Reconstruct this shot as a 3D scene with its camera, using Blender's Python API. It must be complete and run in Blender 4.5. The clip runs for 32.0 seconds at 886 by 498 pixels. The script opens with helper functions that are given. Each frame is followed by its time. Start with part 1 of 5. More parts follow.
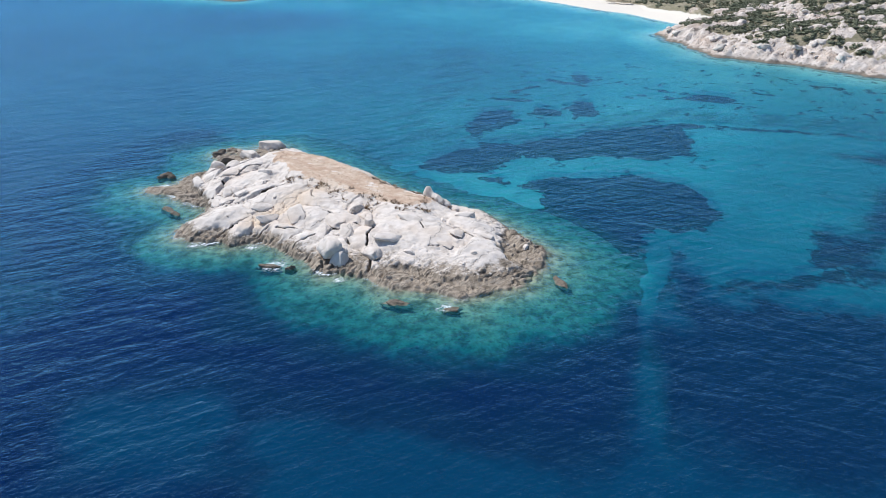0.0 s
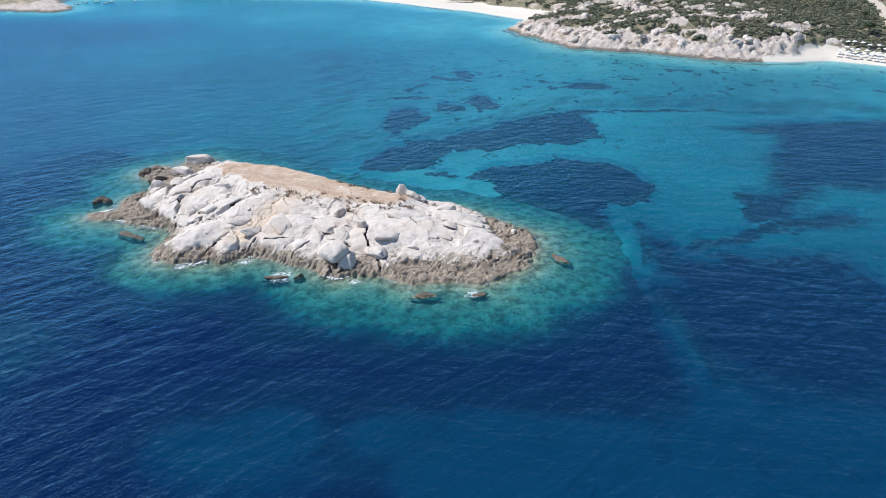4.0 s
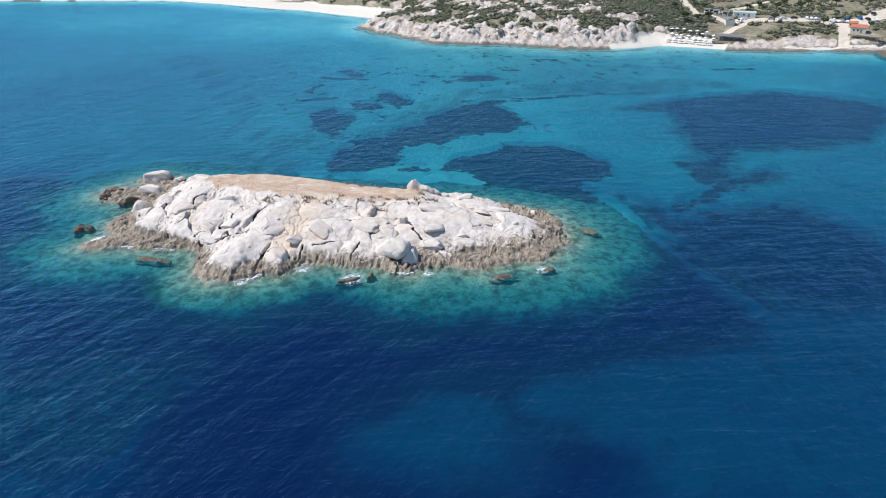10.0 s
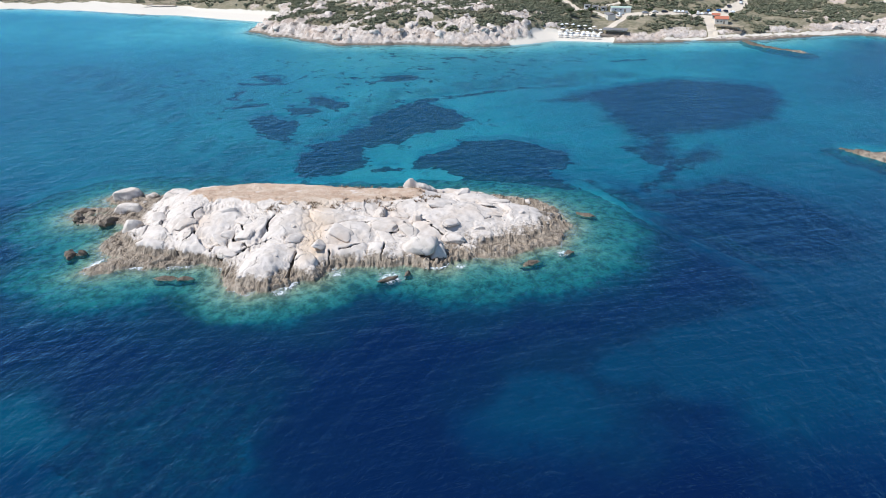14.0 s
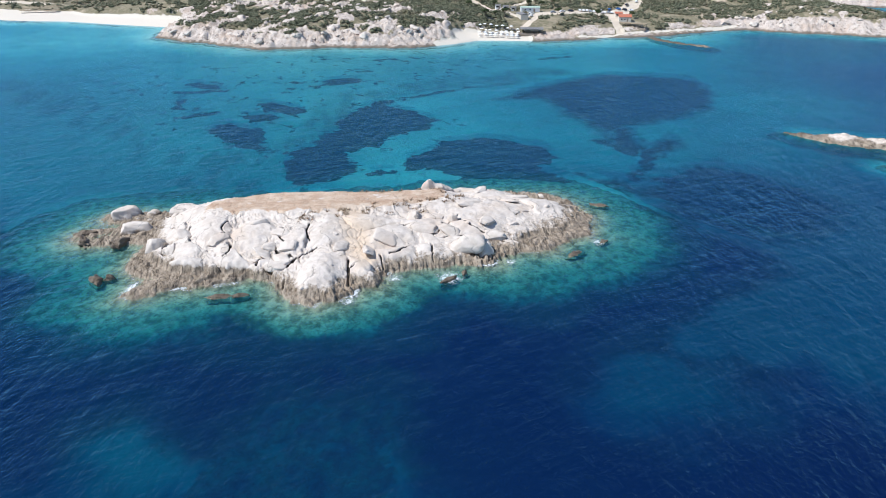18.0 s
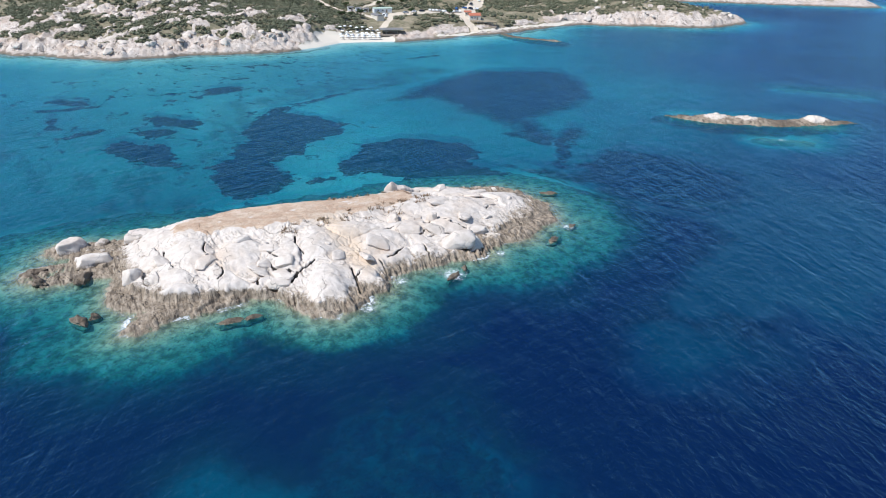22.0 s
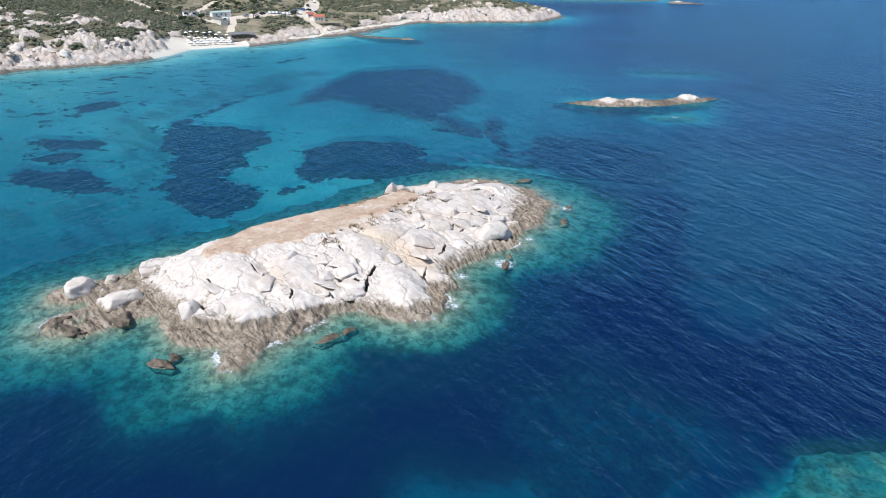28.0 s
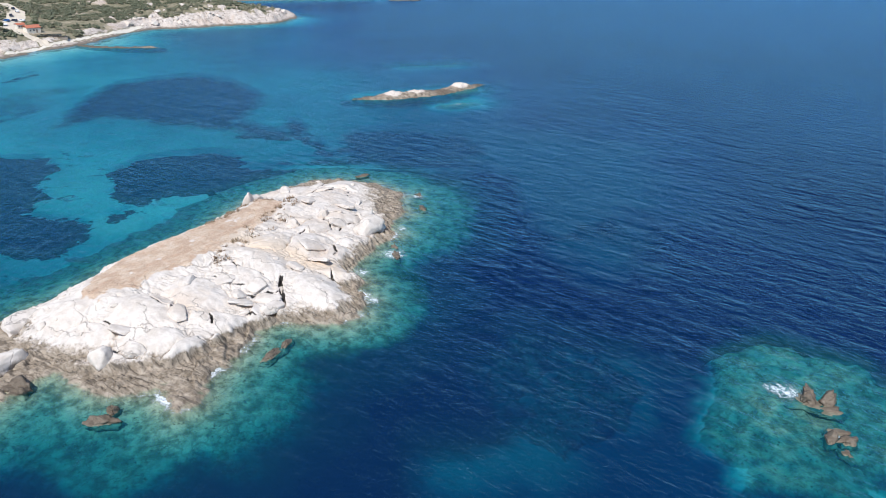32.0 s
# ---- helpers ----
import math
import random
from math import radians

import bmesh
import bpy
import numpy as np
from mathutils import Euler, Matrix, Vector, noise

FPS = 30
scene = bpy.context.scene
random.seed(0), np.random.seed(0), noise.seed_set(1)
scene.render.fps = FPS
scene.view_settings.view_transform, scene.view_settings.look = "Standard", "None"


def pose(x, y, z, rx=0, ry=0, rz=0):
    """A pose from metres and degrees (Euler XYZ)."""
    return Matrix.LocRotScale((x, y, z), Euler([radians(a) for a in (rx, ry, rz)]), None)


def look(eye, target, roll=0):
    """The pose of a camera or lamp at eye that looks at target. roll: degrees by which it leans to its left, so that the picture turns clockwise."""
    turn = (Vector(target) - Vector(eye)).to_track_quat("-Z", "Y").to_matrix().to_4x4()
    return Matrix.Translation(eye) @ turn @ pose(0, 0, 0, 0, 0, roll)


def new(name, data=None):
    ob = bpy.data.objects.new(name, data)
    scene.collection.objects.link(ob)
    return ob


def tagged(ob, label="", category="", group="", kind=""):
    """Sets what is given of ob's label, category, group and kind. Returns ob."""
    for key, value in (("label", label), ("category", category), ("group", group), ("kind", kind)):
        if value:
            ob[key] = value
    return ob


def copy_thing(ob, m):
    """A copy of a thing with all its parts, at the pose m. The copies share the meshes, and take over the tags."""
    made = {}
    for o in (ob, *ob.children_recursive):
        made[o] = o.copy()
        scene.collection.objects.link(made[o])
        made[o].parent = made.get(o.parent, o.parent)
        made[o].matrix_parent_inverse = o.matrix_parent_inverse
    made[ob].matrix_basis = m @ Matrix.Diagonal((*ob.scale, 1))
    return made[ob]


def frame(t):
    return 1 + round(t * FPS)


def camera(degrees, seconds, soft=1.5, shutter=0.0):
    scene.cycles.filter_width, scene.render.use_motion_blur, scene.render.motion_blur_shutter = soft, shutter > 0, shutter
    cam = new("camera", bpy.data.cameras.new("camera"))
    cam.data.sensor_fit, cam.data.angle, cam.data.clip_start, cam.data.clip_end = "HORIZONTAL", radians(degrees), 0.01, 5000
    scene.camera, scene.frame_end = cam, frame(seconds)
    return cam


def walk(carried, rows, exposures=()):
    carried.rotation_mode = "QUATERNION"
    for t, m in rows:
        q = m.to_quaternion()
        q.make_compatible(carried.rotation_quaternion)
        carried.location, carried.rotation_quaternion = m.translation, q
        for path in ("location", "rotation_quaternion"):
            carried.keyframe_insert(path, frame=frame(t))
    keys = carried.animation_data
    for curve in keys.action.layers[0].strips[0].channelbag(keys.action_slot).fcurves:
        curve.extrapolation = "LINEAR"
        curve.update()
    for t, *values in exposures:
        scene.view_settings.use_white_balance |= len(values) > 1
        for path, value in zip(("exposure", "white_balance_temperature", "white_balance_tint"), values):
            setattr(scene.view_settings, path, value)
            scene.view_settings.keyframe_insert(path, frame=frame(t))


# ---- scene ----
cam = camera(63.7, 32.0, 0.8)
# seconds, eye, yaw, pitch, roll
PATH = [
    (0, (1.95, -1.29, 62.30), 1.17, -24.22, -0.54),
    (0.5, (-2.67, -2.17, 62.23), -1.77, -24.20, -0.54),
    (1, (-6.98, -2.70, 62.25), -4.54, -24.19, -0.59),
    (1.5, (-11.19, -3.03, 62.36), -5.30, -24.20, -0.66),
    (2, (-15.44, -3.28, 62.52), -5.31, -24.22, -0.73),
    (3, (-24.40, -3.79, 63.00), -9.86, -24.27, -0.87),
    (3.5, (-28.98, -3.88, 63.31), -11.93, -24.30, -0.90),
    (5.5, (-47.37, -2.44, 64.88), -17.83, -24.46, -0.76),
    (6, (-51.90, -1.76, 65.20), -18.68, -24.50, -0.68),
    (7, (-60.88, -0.06, 65.65), -19.16, -24.58, -0.52),
    (8, (-69.62, 2.32, 65.84), -24.22, -24.66, -0.41),
    (9, (-78.13, 5.56, 65.88), -28.65, -24.71, -0.39),
    (10, (-86.68, 9.18, 65.96), -31.49, -24.74, -0.37),
    (11, (-95.10, 12.70, 66.18), -36.42, -24.76, -0.36),
    (12, (-103.19, 16.58, 66.53), -40.85, -24.79, -0.37),
    (13, (-110.63, 21.13, 66.92), -41.44, -24.81, -0.34),
    (14, (-117.94, 26.50, 67.21), -43.73, -24.82, -0.25),
    (14.5, (-121.52, 29.39, 67.30), -46.26, -24.82, -0.19),
    (16.5, (-134.80, 42.38, 67.45), -51.37, -24.78, 0.09),
    (17, (-137.87, 45.95, 67.48), -52.45, -24.77, 0.15),
    (18, (-143.77, 53.38, 67.57), -54.60, -24.73, 0.27),
    (19, (-149.36, 60.81, 67.70), -58.46, -24.70, 0.38),
    (20, (-154.49, 68.49, 67.84), -62.30, -24.67, 0.47),
    (21, (-159.08, 76.34, 67.93), -65.51, -24.62, 0.55),
    (22, (-163.28, 84.48, 67.98), -69.93, -24.57, 0.63),
    (23, (-167.18, 92.77, 67.98), -74.59, -24.52, 0.71),
    (24, (-170.31, 101.43, 67.84), -79.49, -24.46, 0.77),
    (25, (-172.57, 110.37, 67.56), -82.11, -24.42, 0.81),
    (26, (-174.10, 119.18, 67.25), -82.26, -24.37, 0.87),
    (26.5, (-174.78, 123.56, 67.11), -83.40, -24.35, 0.90),
    (28.5, (-176.78, 141.27, 66.72), -90.11, -24.20, 1.11),
    (29, (-176.97, 145.68, 66.66), -93.12, -24.15, 1.16),
    (29.5, (-177.03, 150.07, 66.60), -96.05, -24.10, 1.20),
    (30, (-177.00, 154.42, 66.54), -98.89, -24.04, 1.24),
    (31, (-176.70, 162.97, 66.42), -105.19, -23.93, 1.28),
    (31.5, (-176.38, 167.17, 66.35), -108.26, -23.87, 1.28),
    (32, (-175.89, 171.33, 66.26), -111.09, -23.81, 1.25),
]
walk(cam, [(t, pose(*eye, 90 + pitch, 0, yaw) @ pose(0, 0, 0, 0, 0, roll)) for t, eye, yaw, pitch, roll in PATH],
     ((0, 0.52, 5980, 10), (32, 0.52, 5980, 10)))

# ---------- daylight ----------
SUN_WAY = Vector((-0.76, 0.64, 1.35)).normalized()      # towards the sun
world = bpy.data.worlds.new("sky")
scene.world = world
world.use_nodes = True
wn = world.node_tree.nodes
sky = wn.new("ShaderNodeTexSky")
sky.sky_type, sky.sun_disc = "NISHITA", False
sky.sun_elevation = math.asin(SUN_WAY.z)
sky.sun_rotation = math.atan2(SUN_WAY.x, SUN_WAY.y) % (2 * math.pi)
sky.air_density, sky.dust_density, sky.ozone_density, sky.altitude = 1.0, 1.0, 3.0, 1500
wn["Background"].inputs["Strength"].default_value = 0.10
world.node_tree.links.new(sky.outputs["Color"], wn["Background"].inputs["Color"])
sun = new("sun", bpy.data.lights.new("sun", "SUN"))
sun.data.energy, sun.data.angle, sun.data.color = 3.6, radians(0.53), (1.0, 0.965, 0.91)
sun.matrix_world = look(SUN_WAY * 900, (0, 0, 0))

# ---------- numbers for shapes ----------
PERM = np.random.RandomState(5).permutation(256)
PERM = np.concatenate([PERM, PERM, PERM])
ANG = np.random.RandomState(6).rand(256) * 2 * np.pi
GX, GY = np.cos(ANG), np.sin(ANG)
RND = np.random.RandomState(7).rand(256, 4)


def gnoise(x, y, seed=0):
    """Smooth noise about 0, one swing a unit."""
    xi, yi = np.floor(x).astype(int), np.floor(y).astype(int)
    xf, yf = x - xi, y - yi
    u, v = xf * xf * xf * (xf * (xf * 6 - 15) + 10), yf * yf * yf * (yf * (yf * 6 - 15) + 10)

    def corner(a, b):
        h = PERM[(PERM[(xi + a + seed * 17) & 255] + yi + b + seed * 31) & 255]
        return GX[h] * (xf - a) + GY[h] * (yf - b)
    top = corner(0, 0) * (1 - u) + corner(1, 0) * u
    low = corner(0, 1) * (1 - u) + corner(1, 1) * u
    return (top * (1 - v) + low * v) * 1.5


def fbm(x, y, octaves=4, seed=0, gain=0.5):
    total, size = 0, 1.0
    for n in range(octaves):
        total = total + size * gnoise(x * 2 ** n, y * 2 ** n, seed + n)
        size *= gain
    return total


def ridged(x, y, octaves=3, seed=0):
    total, size = 0, 1.0
    for n in range(octaves):
        total = total + size * (1 - np.abs(gnoise(x * 2 ** n, y * 2 ** n, seed + n)) * 2)
        size *= 0.5
    return total / 1.75


def cells(x, y, seed=0):
    """Distance to the nearest and second nearest scattered seed, and the nearest's random numbers."""
    xi, yi = np.floor(x).astype(int), np.floor(y).astype(int)
    f1, f2 = np.full(np.shape(x), 9.0), np.full(np.shape(x), 9.0)
    pick = np.zeros((*np.shape(x), 2))
    for a in (-1, 0, 1):
        for b in (-1, 0, 1):
            h = PERM[(PERM[(xi + a + seed * 13) & 255] + yi + b + seed * 29) & 255]
            dist = np.hypot(xi + a + 0.1 + 0.8 * RND[h, 0] - x, yi + b + 0.1 + 0.8 * RND[h, 1] - y)
            near = dist < f1
            f2 = np.where(near, f1, np.minimum(f2, dist))
            pick = np.where(near[..., None], RND[h, 2:4], pick)
            f1 = np.where(near, dist, f1)
    return f1, f2, pick


def ease(a, b, x):
    t = np.clip((x - a) / (b - a), 0, 1)
    return t * t * (3 - 2 * t)


def inside(x, y, poly):
    """Signed distance to a closed outline, positive inside."""
    best, odd = np.full(np.shape(x), 1e9), np.zeros(np.shape(x), bool)
    for (ax, ay), (bx, by) in zip(poly, poly[1:] + poly[:1]):
        ex, ey = bx - ax, by - ay
        t = np.clip(((x - ax) * ex + (y - ay) * ey) / (ex * ex + ey * ey), 0, 1)
        best = np.minimum(best, np.hypot(x - ax - t * ex, y - ay - t * ey))
        if ay != by:
            odd ^= ((ay > y) != (by > y)) & (x < ax + ex * (y - ay) / ey)
    return np.where(odd, best, -best)


def bands(x, y, strips):
    """Distance outside a set of round-ended strips (ax, ay, bx, by, half width); negative inside."""
    best = np.full(np.shape(x), 1e9)
    for ax, ay, bx, by, r in strips:
        ex, ey = bx - ax, by - ay
        t = np.clip(((x - ax) * ex + (y - ay) * ey) / max(ex * ex + ey * ey, 1e-6), 0, 1)
        best = np.minimum(best, np.hypot(x - ax - t * ex, y - ay - t * ey) - r)
    return best


def spread(x, y, known, soft):
    """A smooth field through scattered (x, y, value)."""
    top, low = 0, 0
    for a, b, v in known:
        w = 1 / ((x - a) ** 2 + (y - b) ** 2 + soft * soft) ** 1.5
        top, low = top + w * v, low + w
    return top / low


# ---------- materials ----------
def material(name):
    m = bpy.data.materials.new(name)
    m.use_nodes = True
    m.node_tree.nodes.clear()
    return m, m.node_tree


class Kit:
    """Short ways to wire shader nodes."""

    def __init__(self, name):
        self.m, self.t = material(name)

    def n(self, kind, **values):
        node = self.t.nodes.new("ShaderNode" + kind)
        for key, value in values.items():
            setattr(node, key, value)
        return node

    def put(self, socket, value):
        if hasattr(value, "is_linked"):
            self.t.links.new(value, socket)
        elif isinstance(value, tuple) and len(value) == 3 and socket.type == "RGBA":
            socket.default_value = (*value, 1)
        else:
            socket.default_value = value

    def math(self, op, a, b=0.0, c=0.0, clamp=False):
        node = self.n("Math", operation=op, use_clamp=clamp)
        for s, v in zip(node.inputs, (a, b, c)):
            self.put(s, v)
        return node.outputs[0]

    def step(self, x, a, b):
        node = self.n("MapRange", interpolation_type="SMOOTHSTEP")
        self.put(node.inputs[0], x), self.put(node.inputs[1], a), self.put(node.inputs[2], b)
        return node.outputs[0]

    def mix(self, f, a, b, blend="MIX"):
        node = self.n("Mix", data_type="RGBA", blend_type=blend)
        self.put(node.inputs[0], f), self.put(node.inputs[6], a), self.put(node.inputs[7], b)
        return node.outputs[2]

    def place(self, scale=(1, 1, 1), turn=0.0):
        geo = self.n("NewGeometry")
        spun = self.n("Mapping")
        self.put(spun.inputs["Vector"], geo.outputs["Position"])
        spun.inputs["Rotation"].default_value = (0, 0, turn)
        mp = self.n("Mapping")
        self.put(mp.inputs["Vector"], spun.outputs["Vector"])
        mp.inputs["Scale"].default_value = scale
        return mp.outputs["Vector"]

    def noise(self, vec, scale, detail=4.0, rough=0.55, twist=0.0):
        node = self.n("TexNoise")
        self.put(node.inputs["Vector"], vec)
        node.inputs["Scale"].default_value, node.inputs["Detail"].default_value = scale, detail
        node.inputs["Roughness"].default_value, node.inputs["Distortion"].default_value = rough, twist
        return node.outputs["Fac"]

    def attr(self, name):
        return self.n("Attribute", attribute_name=name).outputs["Fac"]

    def bump(self, height, strength, distance, normal=None):
        node = self.n("Bump")
        self.put(node.inputs["Height"], height)
        node.inputs["Strength"].default_value, node.inputs["Distance"].default_value = strength, distance
        if normal:
            self.put(node.inputs["Normal"], normal)
        return node.outputs["Normal"]

    def surface(self, colour, rough=0.8, normal=None, spec=0.3, metal=0.0):
        b = self.n("BsdfPrincipled")
        self.put(b.inputs["Base Color"], colour), self.put(b.inputs["Roughness"], rough)
        self.put(b.inputs["Specular IOR Level"], spec), self.put(b.inputs["Metallic"], metal)
        if normal:
            self.put(b.inputs["Normal"], normal)
        return self.out(b.outputs[0])

    def out(self, shader):
        o = self.n("OutputMaterial")
        self.t.links.new(shader, o.inputs["Surface"])
        return self.m


def granite_material():
    k = Kit("granite")
    p = k.place()
    z = k.n("SeparateXYZ")
    k.put(z.inputs[0], p)
    broad, mid, fine = k.noise(p, 0.09, 5), k.noise(p, 0.6, 5, 0.6), k.noise(p, 4.0, 4, 0.6)
    streak = k.noise(k.place((1.6, 1.6, 0.25)), 1.0, 4, 0.6, 0.6)
    col = k.mix(k.step(mid, 0.35, 0.68), (0.645, 0.57, 0.495), (0.535, 0.46, 0.385))
    col = k.mix(k.math("MULTIPLY", k.step(broad, 0.50, 0.72), 0.55), col, (0.56, 0.44, 0.335))
    col = k.mix(k.math("MULTIPLY", k.step(streak, 0.58, 0.78), 0.32), col, (0.40, 0.36, 0.32))
    # dark joints: thin seams between sheets
    seam = None
    for size, turn, wide in ((0.10, 0.75, 0.016),):
        bent = k.n("VectorMath", operation="ADD")
        far = k.n("TexNoise")
        k.put(far.inputs["Vector"], p)
        far.inputs["Scale"].default_value, far.inputs["Detail"].default_value = 0.35, 3.0
        k.put(bent.inputs[0], k.place((1.0, 0.55, 0.8), turn))
        grow = k.n("VectorMath", operation="SCALE")
        k.put(grow.inputs[0], far.outputs["Color"])
        grow.inputs["Scale"].default_value = 5.0
        k.put(bent.inputs[1], grow.outputs[0])
        vor = k.n("TexVoronoi", feature="DISTANCE_TO_EDGE")
        k.put(vor.inputs["Vector"], bent.outputs[0])
        vor.inputs["Scale"].default_value = size
        line = k.math("MULTIPLY", k.step(vor.outputs["Distance"], wide, wide * 0.25), k.step(k.noise(p, 0.13, 2), 0.44, 0.54))
        seam = line if seam is None else k.math("MAXIMUM", seam, line)
    col = k.mix(k.math("MULTIPLY", seam, 0.45), col, (0.16, 0.135, 0.11))
    # shade inside the open joints, painted as near-black colour
    col = k.mix(k.step(k.attr("stain_shade"), -0.35, -1.0), col, (0.035, 0.03, 0.026))
    # iron-stained gully and rusty skin
    col = k.mix(k.math("MULTIPLY", k.attr("stain_shade"), 0.6, clamp=True), col, k.mix(fine, (0.66, 0.50, 0.34), (0.55, 0.40, 0.26)))
    col = k.mix(k.math("MULTIPLY", k.step(fine, 0.58, 0.78), 0.15), col, (0.42, 0.38, 0.34))
    # weed and lichen band of the splash zone
    edge = k.math("ADD", z.outputs[2], k.math("MULTIPLY", k.math("SUBTRACT", k.noise(p, 0.22, 4, 0.6), 0.5), 3.4))
    edge = k.math("SUBTRACT", edge, k.attr("low"))
    edge = k.math("ADD", edge, k.math("MULTIPLY", k.math("SUBTRACT", streak, 0.5), 2.4))
    band = k.step(edge, 2.3, 1.2)
    brown = k.mix(k.step(mid, 0.35, 0.65), (0.20, 0.155, 0.108), (0.33, 0.265, 0.195))
    brown = k.mix(k.math("MULTIPLY", k.step(k.noise(p, 1.7, 4, 0.65), 0.5, 0.7), 0.7), brown, (0.085, 0.066, 0.045))
    groove = k.noise(k.place((1.5, 0.20, 0.5), radians(47)), 1.0, 4, 0.62, 0.7)
    brown = k.mix(k.math("MULTIPLY", k.step(groove, 0.52, 0.64), 0.8), brown, (0.062, 0.048, 0.036))
    brown = k.mix(k.math("MULTIPLY", k.step(groove, 0.46, 0.36), 0.45), brown, (0.44, 0.37, 0.29))
    # rocks that every wave washes over keep their dark weed
    brown = k.mix(k.math("MULTIPLY", k.step(k.attr("low"), 1.75, 1.95), 0.65), brown, (0.085, 0.062, 0.042))
    col = k.mix(band, col, brown)
    weedy = k.step(z.outputs[2], 0.25, -0.25)
    col = k.mix(weedy, col, k.mix(k.step(k.noise(p, 0.5, 5, 0.6), 0.36, 0.66), (0.29, 0.30, 0.20), (0.11, 0.115, 0.075)))
    # dry turf and bare earth of the top
    turf = k.step(k.math("ADD", k.attr("turf"), k.math("MULTIPLY", k.math("SUBTRACT", mid, 0.5), 1.3)), 0.38, 0.62)
    earth = k.mix(k.step(k.noise(p, 0.35, 5, 0.65), 0.35, 0.65), (0.46, 0.325, 0.225), (0.60, 0.475, 0.355))
    swath = k.noise(k.place((0.10, 0.34, 0.2), 0.82), 1.0, 5, 0.65, 0.5)
    earth = k.mix(k.math("MULTIPLY", k.step(swath, 0.50, 0.64), 0.55), earth, (0.40, 0.255, 0.165))
    earth = k.mix(k.math("MULTIPLY", k.step(swath, 0.44, 0.34), 0.6), earth, (0.66, 0.56, 0.45))
    earth = k.mix(k.step(k.noise(p, 2.2, 4, 0.7), 0.5, 0.72), earth, (0.40, 0.27, 0.175))
    col = k.mix(turf, col, earth)
    n = k.bump(k.math("SUBTRACT", k.math("ADD", k.math("MULTIPLY", fine, 0.35), k.math("MULTIPLY", mid, 0.30)), k.math("MULTIPLY", seam, 0.8)), 0.5, 0.35)
    return k.surface(col, k.math("SUBTRACT", 0.9, k.math("MULTIPLY", band, 0.2)), n, 0.25)


def seabed_material():
    k = Kit("seabed")
    p = k.place()
    n1, n2, n3 = k.noise(p, 0.12, 6, 0.62, 0.4), k.noise(p, 0.5, 5, 0.6), k.noise(p, 1.6, 4, 0.6)
    sand = k.mix(k.step(k.noise(p, 0.05, 4), 0.35, 0.65), (0.80, 0.75, 0.62), (0.68, 0.64, 0.52))
    sand = k.mix(k.math("MULTIPLY", k.attr("silt"), 0.92), sand, (0.31, 0.31, 0.25))
    tufted = k.noise(k.place((0.20, 0.13, 0.2), radians(40)), 1.0, 5, 0.68, 0.3)
    sand = k.mix(k.math("MULTIPLY", k.step(tufted, 0.57, 0.64), k.attr("mottle")), sand, (0.055, 0.065, 0.045))
    rock = k.mix(k.step(n2, 0.36, 0.66), (0.36, 0.37, 0.25), (0.12, 0.13, 0.085))
    rock = k.mix(k.step(n3, 0.52, 0.74), rock, (0.07, 0.07, 0.05))
    rock = k.mix(k.math("MULTIPLY", k.step(k.noise(p, 0.3, 5, 0.6), 0.5, 0.66), 0.5), rock, (0.50, 0.48, 0.35))
    # crevices between the sunken blocks
    bent = k.n("VectorMath", operation="ADD")
    curl = k.n("TexNoise")
    k.put(curl.inputs["Vector"], p)
    curl.inputs["Scale"].default_value = 0.3
    grow = k.n("VectorMath", operation="SCALE")
    k.put(grow.inputs[0], curl.outputs["Color"])
    grow.inputs["Scale"].default_value = 9.0
    k.put(bent.inputs[0], k.place((1, 0.6, 1), 0.6)), k.put(bent.inputs[1], grow.outputs[0])
    vor = k.n("TexVoronoi", feature="DISTANCE_TO_EDGE")
    k.put(vor.inputs["Vector"], bent.outputs[0])
    vor.inputs["Scale"].default_value = 0.30
    rock = k.mix(k.math("MULTIPLY", k.math("MULTIPLY", k.step(vor.outputs["Distance"], 0.12, 0.01), k.step(n1, 0.46, 0.60)), 0.4), rock, (0.05, 0.06, 0.04))
    weed = k.mix(k.step(n2, 0.35, 0.7), (0.018, 0.026, 0.016), (0.035, 0.045, 0.026))
    col = k.mix(k.step(k.math("ADD", k.attr("rocky"), k.math("MULTIPLY", k.math("SUBTRACT", n1, 0.5), 1.4)), 0.38, 0.62), sand, rock)
    edge = k.math("ADD", k.attr("weed"), k.math("MULTIPLY", k.math("SUBTRACT", n1, 0.5), 2.2))
    edge = k.math("ADD", edge, k.math("MULTIPLY", k.math("SUBTRACT", n2, 0.5), 1.5))
    blur = k.math("MULTIPLY", k.attr("haze"), 1.5)
    col = k.mix(k.step(edge, k.math("SUBTRACT", -0.10, blur), k.math("ADD", 0.16, blur)), col, weed)
    return k.surface(col, 0.95, k.bump(n2, 0.6, 0.8), 0.1)


